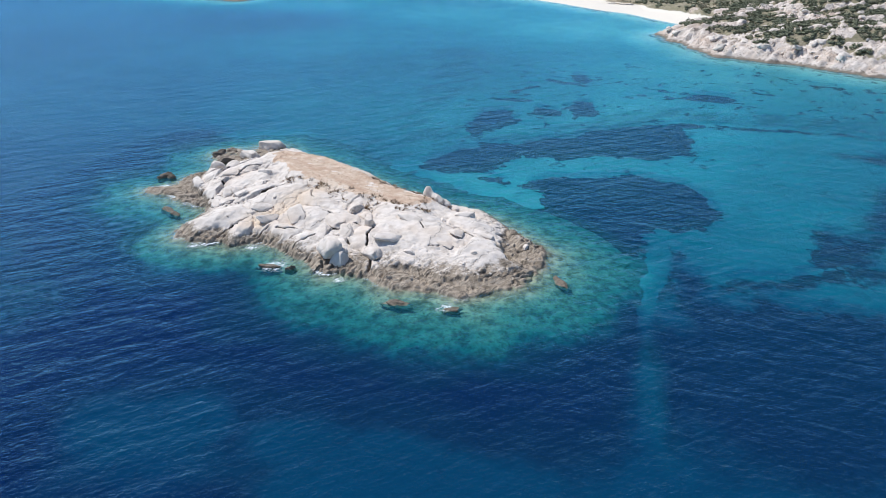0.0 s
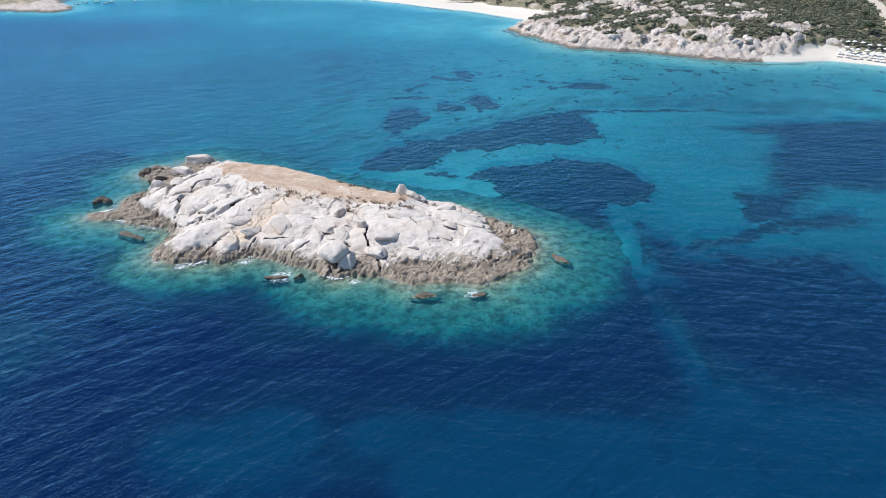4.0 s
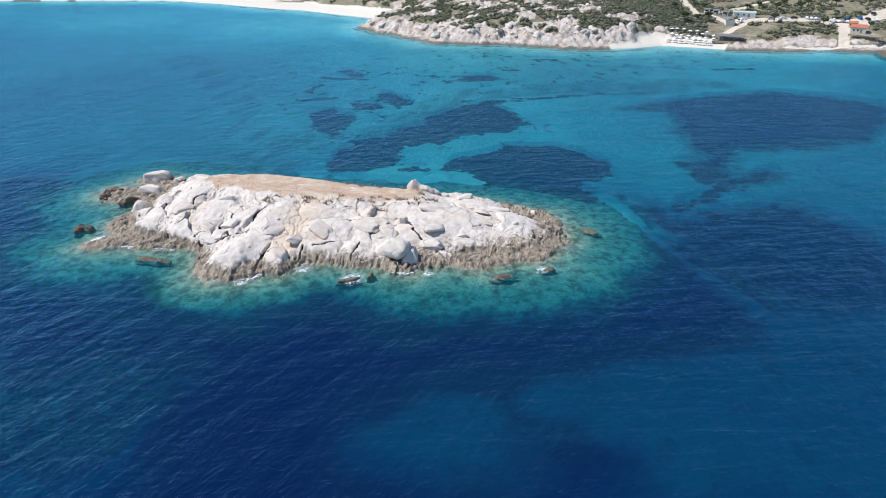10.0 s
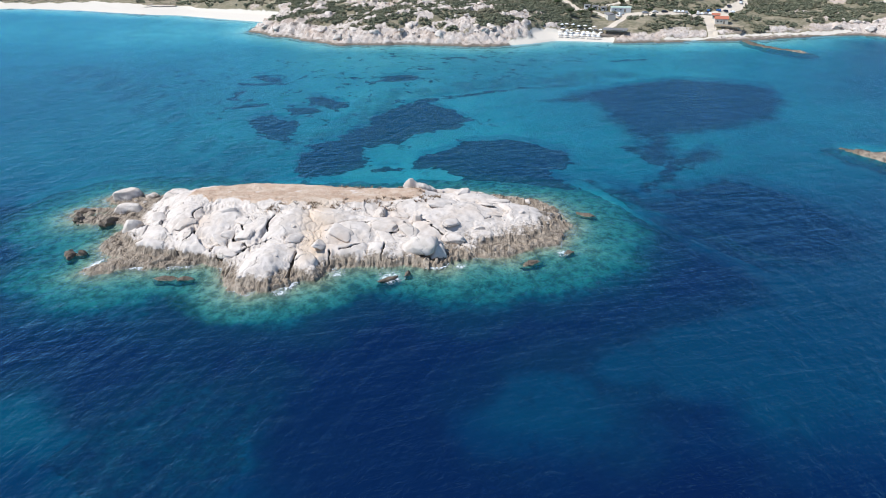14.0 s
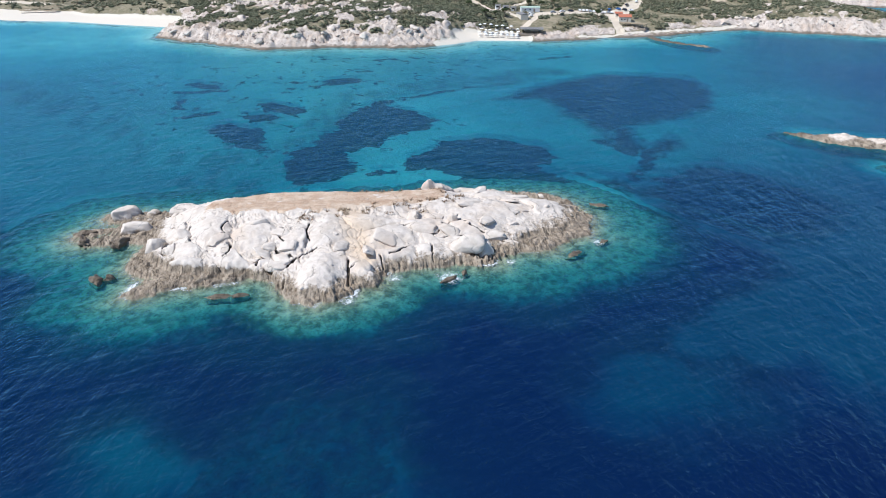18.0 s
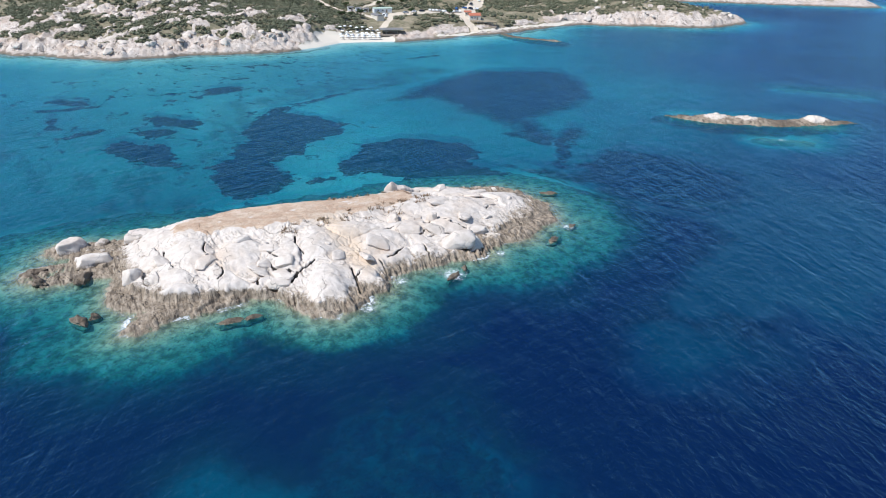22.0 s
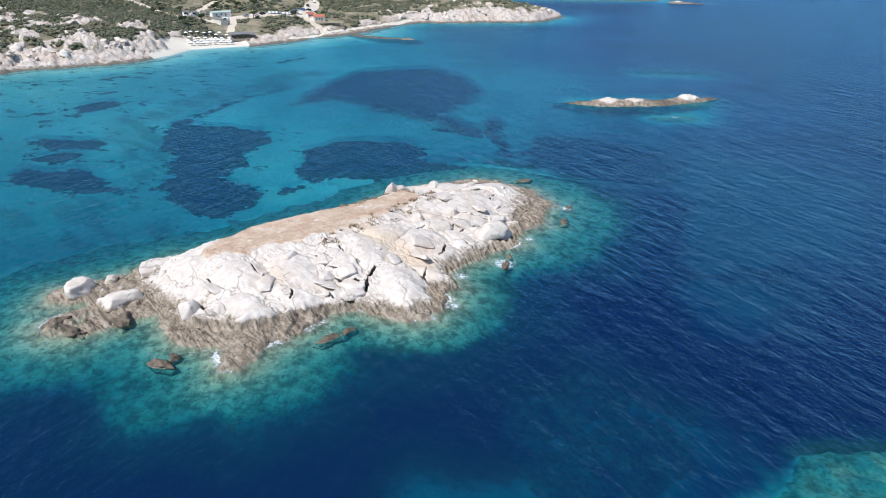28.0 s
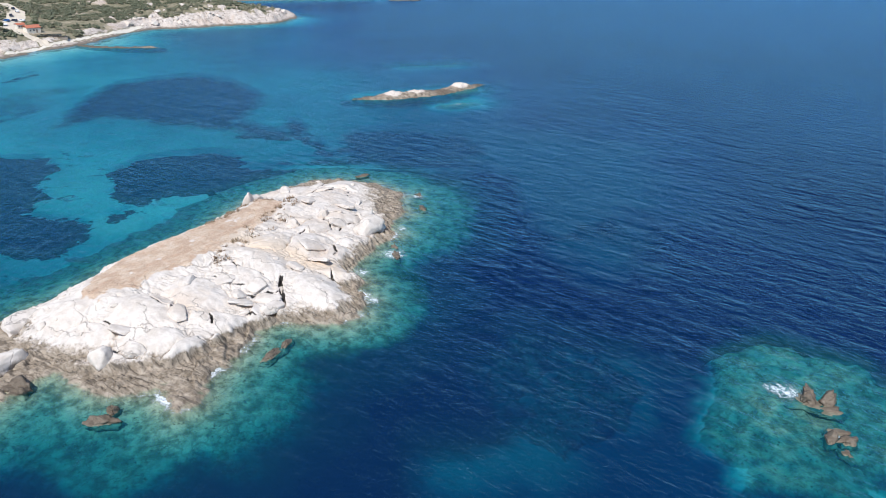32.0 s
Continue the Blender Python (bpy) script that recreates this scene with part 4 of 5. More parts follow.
for fx, fy, fr in ((-35, 129, 4.0), (-106.2, 84.6, 3.4), (-104.6, 86.2, 2.2), (-117, 86, 1.8), (-42, 138, 2.5), (-21, 122.5, 2.0), (0, 111.5, 2.4), (-55, 139, 2.0), (106, 57, 2.0)):
    foam = np.maximum(foam, 0.80 * np.exp(-(((X - fx) ** 2 + (Y - fy) ** 2) / fr ** 2)))
foam = np.maximum(foam, 0.45 * ease(-2.0, 0, land_d) * ease(1, 0, land_d))
water = tagged(new("water", sheet("water", X, Y, X * 0.0, WATER, {"depth": depth, "foam": foam})),
               "clear rippled blue and turquoise sea water", "sea", kind="structure")

# ---------- the islet ----------
CX, CY = -30.0, 160.0
ix, iy = np.meshgrid(np.arange(-86, 30, 0.18), np.arange(107, 226, 0.18))
iz, idist, iturf, istain_shade, ilow = islet_height(ix, iy)
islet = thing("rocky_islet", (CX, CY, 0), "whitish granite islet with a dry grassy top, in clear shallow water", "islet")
body = part("rock_body", sheet("rock_body", ix - CX, iy - CY, iz, GRANITE, {"turf": iturf, "stain_shade": istain_shade, "low": ilow}, idist > -3.2), islet)


def isle_top(x, y):
    return float(islet_height(np.array([x]), np.array([y]))[0][0])


# named blocks: x, y, sink, half lengths, turn about z, squareness
BLOCKS_EAST = [(-20.8, 149.2, 0.35, 1.9, 1.6, 1.6, 20, 0.2), (-16.8, 141.0, 0.2, 1.3, 1.2, 1.7, 35, 0.6),
               (-24.5, 144.0, 0.9, 3.9, 2.3, 1.3, -50, 0.35),
               (-24.0, 132.2, -0.5, 3.9, 2.4, 2.9, -58, 0.3), (-21.6, 128.9, 0.3, 2.2, 1.9, 2.6, -30, 0.4),
               (-15.0, 131.0, 0.9, 2.8, 2.0, 1.7, -50, 0.3), (-36.5, 142.5, 0.9, 2.3, 1.5, 1.1, -40, 0.3),
               (-0.5, 132.0, 0.15, 1.9, 1.1, 0.8, -30, 0.5), (-7.5, 130.0, 0.2, 1.3, 0.8, 0.7, -20, 0.4),
               (7.5, 138.0, 0.5, 3.2, 1.6, 1.3, -40, 0.3), (3.5, 146.5, 0.5, 2.4, 1.5, 1.3, -20, 0.35)]
BLOCKS_WEST = [(-53.0, 159.3, 0.05, 2.7, 1.7, 0.75, 60, 0.5), (-51.5, 164.5, 0.4, 2.0, 1.4, 1.1, 30, 0.4),
               (-49.8, 156.5, 0.1, 2.3, 1.2, 0.7, -65, 0.5), (-55.6, 159.0, 0.6, 2.6, 1.5, 1.2, -60, 0.5),
               (-64.2, 187.4, 0.7, 2.6, 1.8, 2.1, 35, 0.9), (-64.2, 182.4, 0.9, 2.6, 1.6, 2.0, 60, 0.9),
               (-54.8, 213.0, 0.3, 4.1, 2.8, 2.3, 40, 0.35), (-59.2, 202.6, 0.2, 4.5, 2.5, 1.7, -50, 0.25),
               (-46.0, 201.5, 1.3, 4.4, 2.8, 1.9, -40, 0.2), (-50.5, 209.0, 0.5, 1.8, 1.3, 1.1, 10, 0.4),
               (-47.0, 173.0, 0.8, 2.6, 1.7, 1.3, -30, 0.3)]
for n, (bx, by, sink, a, b, c, turn, sq) in enumerate(BLOCKS_EAST + BLOCKS_WEST):
    c = c * (0.8 if n > 10 else 0.66)
    z = isle_top(bx, by) - sink + c * 0.55
    lift = -0.9 if bx < -44 and by > 198 else (-1.5 if n < 12 else -0.5)
    part("boulder", boulder_mesh(100 + n, (a, b, c), 4, min(1, sq + 0.25), 10, 0.13, lift), islet, (bx - CX, by - CY, z), (0, 0, radians(turn)))

# loose sheets of granite lying on the slabs, open joints under their edges
SHEETS = [(-21.5, 138, 3.0, 1.9, -40), (-27, 140, 2.6, 1.6, -55), (-12, 134.5, 3.2, 1.8, -35), (-18, 146, 2.6, 1.5, -30),
          (-34, 147, 3.0, 1.8, -50), (-8, 142.5, 2.8, 1.5, -45), (2, 137, 2.9, 1.5, -30), (-40, 146.5, 2.6, 1.5, -25), (-50, 160.5, 2.2, 1.4, 40),
          (-54, 164, 2.4, 1.6, 55), (-57, 175, 2.6, 1.7, 60), (-46.5, 166, 2.4, 1.5, 20), (-59, 184, 2.2, 1.5, 70), (-43, 152, 2.6, 1.6, 10)]
for n, (bx, by, a, b, turn) in enumerate(SHEETS):
    z0, zx, zy = isle_top(bx, by), isle_top(bx + 1.5, by) - isle_top(bx - 1.5, by), isle_top(bx, by + 1.5) - isle_top(bx, by - 1.5)
    lean = Vector((-zx / 3, -zy / 3, 1)).normalized().to_track_quat("Z", "Y").to_matrix().to_4x4()
    ob = part("sheet", boulder_mesh(140 + n, (a, b, 0.42), 4, 0.75, 9, 0.10, -1.5), islet)
    ob.matrix_basis = Matrix.Translation((bx - CX, by - CY, z0 + 0.38)) @ lean @ pose(0, 0, 0, 4, 3, turn)

# the white fin of rock at the end of the crest
fin = [(-4.6, 157.0, 2.0, 0.9, 1.8), (-2.7, 155.4, 2.6, 1.0, 1.5), (-0.9, 154.4, 2.2, 1.0, 0.9), (1.2, 153.0, 1.7, 1.0, 0.6)]
for n, (bx, by, a, b, c) in enumerate(fin):
    spire = boulder_mesh(160 + n, (a, b, c), 4, 0.3, 10, 0.22, -3)
    for v in spire.vertices:                              # drawn in towards a worn top
        k = max(v.co.z / c, 0.0)
        v.co.x = v.co.x * (1 - 0.42 * k) + 0.10 * a * k
        v.co.y = v.co.y * (1 - 0.40 * k)
    part("pinnacle", spire, islet, (bx - CX, by - CY, isle_top(bx, by) + c * 0.45),
         (0.1 * n, -0.10, radians(-54)))

# brown skerries round it, just out of the water
SKERRY = [(-79, 187, 3.0, 1.6, 1.0, 60), (-76.5, 185.5, 1.5, 1.0, 1.1, 10), (-69, 161, 3.5, 1.3, 0.8, -40), (-66, 158, 2.0, 1.0, 0.9, -30),
          (-67, 211, 3.2, 1.8, 1.3, -20), (-70, 206.5, 4.0, 1.8, 1.4, 70), (-66, 199.5, 4.0, 2.2, 1.5, 50), (-36.5, 128.6, 3.0, 1.0, 0.75, -10),
          (-31.5, 127.6, 1.3, 0.9, 0.8, 10), (-9, 113, 3.5, 1.2, 0.6, -10), (1, 110.5, 2.4, 0.9, 0.5, 0), (22, 121, 3.0, 1.1, 0.6, -60)]
for n, (bx, by, a, b, c, turn) in enumerate(SKERRY):
    part("skerry", boulder_mesh(200 + n, (a * 0.8, b * 0.9, c * 0.9), 4, 0.35, 12, 0.42, 2.0), islet, (bx - CX, by - CY, -0.1), (0, 0, radians(turn)))

# loose blocks strewn over the slopes
rs = np.random.RandomState(11)
strewn = [boulder_mesh(300 + n, (1.0, 0.75, 0.45), 3, 0.55, 8, 0.12, -1.0) for n in range(6)]
count = 0
while count < 48:
    bx, by = rs.uniform(-74, 18), rs.uniform(112, 216)
    h, d, tf, _, _ = (float(v[0]) for v in islet_height(np.array([bx]), np.array([by])))
    if d < 1.5 or tf > 0.2 or h < 0.7:
        continue
    s = 0.3 + 0.8 * rs.rand() ** 2.5
    part("block", strewn[rs.randint(6)], islet, (bx - CX, by - CY, h + 0.12 * s), (rs.uniform(-0.3, 0.3), rs.uniform(-0.3, 0.3), rs.uniform(0, 6.3)),
         (s * rs.uniform(0.8, 1.3), s, s * rs.uniform(0.7, 1.2)))
    count += 1


def tufts(points, sizes, blades, spread_at, rs, mat, name):
    """Many small tufts of pointed blades in one mesh."""
    p = np.repeat(points, blades, 0)
    s = np.repeat(sizes, blades)
    a = rs.uniform(0, 2 * np.pi, len(p))
    lean = rs.uniform(0.1, 0.9, len(p)) * s
    side = np.stack([-np.sin(a), np.cos(a), 0 * a], 1) * (0.16 * s)[:, None]
    root = p + np.stack([np.cos(a), np.sin(a), 0 * a], 1) * (spread_at * s * rs.rand(len(p)))[:, None]
    tip = root + np.stack([np.cos(a) * lean, np.sin(a) * lean, s * rs.uniform(0.6, 1.0, len(p))], 1)
    v = np.stack([root - side, root + side, tip], 1).reshape(-1, 3)
    return mesh_of(name, v, np.arange(len(v)).reshape(-1, 3), mat, smooth=False)


gxy = np.stack([rs.uniform(-52, -3, 15000), rs.uniform(147, 193, 15000)], 1)
gh, gd, gt, _, _ = islet_height(gxy[:, 0], gxy[:, 1])
ok = gt > 0.35 + 0.4 * rs.rand(len(gh))
gp = np.stack([gxy[ok, 0] - CX, gxy[ok, 1] - CY, gh[ok] - 0.03], 1)
part("dry_grass", tufts(gp, rs.uniform(0.10, 0.26, len(gp)), 4, 0.6, rs, STRAW, "dry_grass"), islet, label="sun-bleached dry grass", kind="stuff")
sxy = np.stack([rs.uniform(-42, 2, 900), rs.uniform(143, 172, 900)], 1)
sh, sd, st, _, _ = islet_height(sxy[:, 0], sxy[:, 1])
edge_of = -inside(sxy[:, 0], sxy[:, 1], TOP)
ok = (edge_of > 0) & (edge_of < 5.5) & (sxy[:, 1] < 168) & (fbm(sxy[:, 0] / 5, sxy[:, 1] / 5, 2, 3) > -0.05)
sp = np.stack([sxy[ok, 0] - CX, sxy[ok, 1] - CY, sh[ok] - 0.05], 1)
DRYBUSH = leaf_material("dry_bush", (0.20, 0.135, 0.085), (0.33, 0.24, 0.155), (0.26, 0.20, 0.12))
part("low_bushes", tufts(sp, rs.uniform(0.35, 0.75, len(sp)), 14, 0.9, rs, DRYBUSH, "low_bushes"), islet, label="low grey-brown cushion shrubs", kind="stuff")


# ---------- small rocks farther out ----------
def low_rock(name, label, outline, height, cap, step, seed, rise=0.5):
    """A low skerry with brown flanks and a bare whitish cap."""
    xs, ys = [p[0] for p in outline], [p[1] for p in outline]
    cx, cy = sum(xs) / len(xs), sum(ys) / len(ys)
    X, Y = np.meshgrid(np.arange(min(xs) - 5, max(xs) + 5, step), np.arange(min(ys) - 5, max(ys) + 5, step))
    wx, wy = X + 1.4 * fbm(X / 5, Y / 5, 3, seed), Y + 1.4 * fbm(X / 5 + 9, Y / 5, 3, seed + 1)
    d = inside(wx, wy, outline)
    Z = np.where(d > 0, height * (1 - np.exp(-np.clip(d, 0, None) * rise)), 0.35 * d)
    bare = X * 0
    for ax, ay, r, top in cap:
        bare = bare + top * np.exp(-(((X - ax) ** 2 + (Y - ay) ** 2) / r ** 2))
        Z = Z + top * np.exp(-(((X - ax) ** 2 + (Y - ay) ** 2) / r ** 2)) * ease(0, 2, d)
    f1, f2, r = cells(X / 3.2, Y / 2.6, seed)
    Z = Z + ease(-1, 1.5, d) * ((ease(0, 0.2, f2 - f1) - 1) * 0.5 + (r[..., 0] - 0.5) * 0.6 + 0.2 * fbm(X / 1.2, Y / 1.2, 3, seed))
    ob = tagged(new(name, sheet(name, X - cx, Y - cy, Z, GRANITE, {"low": 1.95 - 3.2 * np.clip(bare / 1.5, 0, 1), "turf": X * 0, "stain_shade": X * 0 + 0.2}, d > -4)), label, "rock")
    ob.location = (cx, cy, 0)
    return ob


low_rock("skerry", "long low brown skerry with two bare white humps", [(127, 99), (123, 92), (121, 80), (123, 66), (127, 52), (134, 40), (142, 28), (145, 34),
         (141, 47), (136, 60), (134, 74), (130, 90)], 0.8, [(127, 80, 6, 1.7), (129, 68, 5, 1.5), (137, 44, 4.5, 2.3)], 0.5, 61)
def reef_rock(label, blocks):
    """Jagged brown blocks standing together on the reef."""
    ob = thing("reef_rock", (blocks[0][0], blocks[0][1], -0.6), label, "rock", "rocks on the reef")
    for n, (x, y, a, b, c, turn, lean) in enumerate(blocks):
        part("block", boulder_mesh(int(abs(x) * 7 + n), (a, b, c), 4, 0.9, 16, 0.35, 3.0), ob, (x - blocks[0][0], y - blocks[0][1], 0.45 + 0.20 * c if c > 1 else 0.40), (radians(lean), 0, radians(turn)))


reef_rock("split brown rock with breaking foam on a shallow reef", [(-108.2, 82.2, 1.2, 2.7, 1.5, 35, 20), (-110.7, 80.6, 1.4, 2.2, 1.4, 20, -16), (-109.8, 83.4, 3.0, 2.0, 0.5, 30, 0),
                                                                 (-112.4, 82.0, 2.4, 1.6, 0.45, 60, 5)])
reef_rock("brown rocks barely above a shallow reef", [(-117.8, 87.6, 1.1, 1.9, 1.05, 30, -22), (-119.0, 85.4, 1.0, 1.8, 1.02, 5, 18), (-116.6, 85.4, 2.0, 1.3, 0.5, 70, 0),
                                                           (-121.0, 88.0, 1.5, 0.9, 0.5, -20, 0)])
low_rock("rock_spit", "thin dark rock spit reaching out from the little beach", [(318, 222), (308, 212), (302, 195), (299, 176), (303, 175), (306, 192), (312, 208), (322, 218)], 0.75,
         [(302, 180, 3, 0.5)], 0.7, 85)
low_rock("far_skerry", "distant low grey skerry in open water", [(596, -95), (607, -90), (612, -62), (603, -60)], 1.2, [(606, -70, 7, 1.2)], 1.5, 81)

# ---------- the mainland ----------
mx = reach(lines([(118, 270, 1.0), (270, 480, 1.6)]), -2300, 2300, 1.06, 80)
my = reach(lines([(55, 240, 1.5), (240, 480, 1.1)]), -1400, 2300, 1.06, 80)
MX, MY = np.meshgrid(mx, my)
mz, md, mrock, msand, mtrack = land_height(MX, MY)
mainland = tagged(new("ground", sheet("ground", MX, MY, mz, LAND, {"rocky": mrock, "beach": msand, "track": mtrack}, md > -14)),
                  "granite coast with pale beaches, dirt tracks and scrubland", "coast", kind="structure")


def land_at(x, y):
    x, y = np.atleast_1d(np.asarray(x, float)), np.atleast_1d(np.asarray(y, float))
    return land_height(x, y)


def clumps(points, sizes, rs, mat, name, flat=0.62, blobs=3, leaves=16):
    """Shrubs in one mesh: a few ragged clumps each, with loose leafy tips."""
    v0, f0 = ico(1)
    vs, fs, at = [], [], 0
    for (x, y, z), s in zip(points, sizes):
        for _ in range(blobs):
            off = rs.uniform(-0.5, 0.5, 3) * (1, 1, 0.3)
            v = v0 * rs.uniform(0.55, 1.15, (len(v0), 1)) * 0.62
            v = (v + off) * s * (1, 1, flat) + (x, y, z + 0.30 * s)
            vs.append(v), fs.append(f0 + at)
            at += len(v)
        a, b = rs.uniform(0, 6.28, leaves), rs.uniform(0.1, 1.3, leaves)
        c = np.stack([np.cos(a) * np.cos(b), np.sin(a) * np.cos(b), np.sin(b) * flat], 1) * (s * rs.uniform(0.75, 1.05, leaves))[:, None] + (x, y, z + 0.3 * s)
        t = c[:, None] + rs.normal(size=(leaves, 3, 3)) * 0.17 * s
        vs.append(t.reshape(-1, 3)), fs.append(np.arange(leaves * 3).reshape(-1, 3) + at)
        at += leaves * 3
    return mesh_of(name, np.concatenate(vs), np.concatenate(fs), mat, smooth=False)


rs = np.random.RandomState(21)


def scatter(n, box, keep):
    x, y = rs.uniform(box[0], box[1], n), rs.uniform(box[2], box[3], n)
    h, d, rock, sand, track = land_height(x, y)
    wild = fbm(x / 16, y / 16, 3, 61)
    ok = (d > 7) & (sand < 0.2) & (track < 0.15) & (rock < 0.45) & keep(x, y, d, wild)
    return np.stack([x[ok], y[ok], h[ok]], 1)


PLOTS = [(262, 262, 292, 300, 12), (292, 300, 300, 308, 6), (336, 242, 350, 252, 9), (326, 226, 345, 240, 9), (310, 320, 322, 306, 7),
         (345, 276, 364, 262, 9)]
cleared = lambda x, y: bands(x, y, PLOTS) > 0
pts = scatter(12000, (135, 330, 300, 520), lambda x, y, d, w: cleared(x, y) & (w > -0.5) & (d > 13))
tagged(new("maquis", clumps(pts, rs.uniform(0.8, 2.1, len(pts)), rs, SHRUB, "maquis")), "dense grey-green evergreen scrub between granite outcrops", "scrub", kind="stuff")
pts = scatter(7000, (255, 460, 180, 400), lambda x, y, d, w: cleared(x, y) & (w > -0.12) & (d > 10))
tagged(new("maquis", clumps(pts, rs.uniform(0.8, 2.2, len(pts)), rs, SHRUB, "maquis")), "olive-green coastal scrub on sandy ground", "scrub", kind="stuff")
pts = scatter(6000, (385, 560, 70, 260), lambda x, y, d, w: (w > -0.25) & (d > 14))
tagged(new("maquis", clumps(pts, rs.uniform(0.8, 2.0, len(pts)), rs, SHRUB, "maquis")), "scrub on the back of the granite cape", "scrub", kind="stuff")
pts = scatter(4200, (130, 420, 480, 760), lambda x, y, d, w: (w > -0.15) & (d > 16))
tagged(new("maquis", clumps(pts, rs.uniform(1.0, 2.8, len(pts)), rs, SHRUB, "maquis", blobs=2, leaves=10)), "green scrub behind the long beach", "scrub", kind="stuff")
pts = scatter(1500, (600, 800, -50, 320), lambda x, y, d, w: (d > 14))
tagged(new("maquis", clumps(pts, rs.uniform(1.2, 3.0, len(pts)), rs, SHRUB, "maquis", blobs=2, leaves=8)), "scrub on a distant headland", "scrub", kind="stuff")

# ---------- boulders and trees of the mainland ----------
rs = np.random.RandomState(33)
tors = [boulder_mesh(400 + n, (1.0, 0.8, 0.62), 3, 0.8, 14, 0.3, -30.0) for n in range(7)]
made = 0
while made < 230:
    bx, by = (rs.uniform(132, 260), rs.uniform(320, 470)) if made < 175 else (rs.uniform(388, 470), rs.uniform(75, 200))
    h, d, rock, sand, track = (float(v[0]) for v in land_at(bx, by))
    if d < 5 or sand > 0.1 or track > 0.1 or (rock < 0.5 and rs.rand() < 0.8):
        continue
    s = 0.9 + 2.3 * rs.rand() ** 2.0
    ob = new("boulder", tors[rs.randint(7)])
    ob.matrix_basis = Matrix.LocRotScale((bx, by, h + 0.05 * s), Euler((rs.uniform(-0.25, 0.25), rs.uniform(-0.25, 0.25), rs.uniform(0, 6.3))),
                                         (s * rs.uniform(0.9, 1.5), s * rs.uniform(0.9, 1.2), s * rs.uniform(0.6, 1.0)))
    tagged(ob, "rounded pale granite boulder among coastal scrub", "boulder", "boulders on the coast")
    made += 1

BARK = plain("bark", (0.17, 0.125, 0.085), 0.9, 0, 0.3, 2.0)


def limb(bm, a, b, ra, rb, sides=7):
    """A tapered round limb from a to b."""
    a, b = Vector(a), Vector(b)
    q = (b - a).to_track_quat("Z", "Y")
    rings = []
    for p, r in ((a, ra), (b, rb)):
        rings.append([bm.verts.new(p + q @ Vector((r * math.cos(6.2832 * n / sides), r * math.sin(6.2832 * n / sides), 0))) for n in range(sides)])
    for n in range(sides):
        bm.faces.new((rings[0][n], rings[0][(n + 1) % sides], rings[1][(n + 1) % sides], rings[1][n]))
    bm.faces.new(rings[1]), bm.faces.new(rings[0][::-1])


def tree(seed, high):
    rs = np.random.RandomState(seed)
    ob = thing("tree", (0, 0, 0), "dark green umbrella-crowned pine on dry ground", "tree", "trees behind the beaches")
    bm = bmesh.new()
    fork = (0.1 * high * rs.uniform(-1, 1), 0.1 * high * rs.uniform(-1, 1), 0.5 * high)
    limb(bm, (0, 0, -0.3), fork, 0.055 * high, 0.032 * high)
    tips = []
    for n in range(6):
        a = n * 1.05 + rs.uniform(0, 0.6)
        tip = (fork[0] + 0.30 * high * math.cos(a), fork[1] + 0.30 * high * math.sin(a), high * rs.uniform(0.66, 0.82))
        limb(bm, fork, tip, 0.026 * high, 0.009 * high, 5)
        tips.append(tip)
    part("trunk", (bm, BARK), ob)
    pts = [(t[0] * rs.uniform(0.2, 1.15), t[1] * rs.uniform(0.2, 1.15), t[2] - 0.05 * high + rs.uniform(-0.05, 0.08) * high) for t in tips * 4]
    part("crown", clumps(np.array(pts), rs.uniform(0.13, 0.22, len(pts)) * high, rs, PINE, "crown", 0.6, 2, 26), ob)
    return ob


def set_down(ob, x, y, turn=0.0, lift=0.0):
    """The first stands where it was built; the rest are copies."""
    z = float(land_at(x, y)[0][0]) + lift
    if not ob.get("placed"):
        ob["placed"] = 1
        ob.matrix_basis = pose(x, y, z, 0, 0, turn)
        return ob
    return copy_thing(ob, pose(x, y, z, 0, 0, turn))


kinds = [tree(51, 5.5), tree(52, 4.4), tree(53, 6.5)]
GROVE_FAR = [(175, 640), (181, 634), (187, 626), (193, 606), (197, 590), (204, 584), (172, 655), (212, 570), (220, 590), (206, 622), (185, 676), (150, 700),
             (232, 560), (244, 575), (196, 660), (215, 640)]
GROVE_NEAR = [(286, 316), (289, 311), (312, 334), (342, 312), (348, 306), (335, 318), (352, 322), (360, 298), (322, 352), (364, 312), (276, 318), (318, 286),
              (350, 246), (331, 262), (380, 286), (372, 300), (390, 320), (296, 345)]
for n, (x, y) in enumerate(GROVE_FAR + GROVE_NEAR):
    set_down(kinds[(n * 7) % 3], x, y, n * 77)


# ---------- the beach bar and the houses ----------
def boxes(*items, bevel=0.0):
    """A bmesh of boxes: centre, full sizes, tilt about x."""
    bm = bmesh.new()
    for (cx, cy, cz), (sx, sy, sz), tilt in items:
        got = bmesh.ops.create_cube(bm, size=1, matrix=pose(cx, cy, cz, tilt, 0, 0) @ Matrix.Diagonal((sx, sy, sz, 1)))
        if bevel:
            edges = list({e for v in got["verts"] for e in v.link_edges})
            bmesh.ops.bevel(bm, geom=edges, offset=bevel, segments=2, affect="EDGES")
    return bm


WHITE = plain("white_paint", (0.80, 0.79, 0.76), 0.5)
CANVAS = plain("white_canvas", (0.84, 0.83, 0.80), 0.85)
BLUECLOTH = plain("blue_canvas", (0.10, 0.28, 0.52), 0.85)
THATCH = plain("reed_thatch", (0.33, 0.26, 0.17), 0.95, 0, 0.35, 6.0)
TIMBER = plain("weathered_timber", (0.27, 0.22, 0.17), 0.85, 0, 0.3, 4.0)
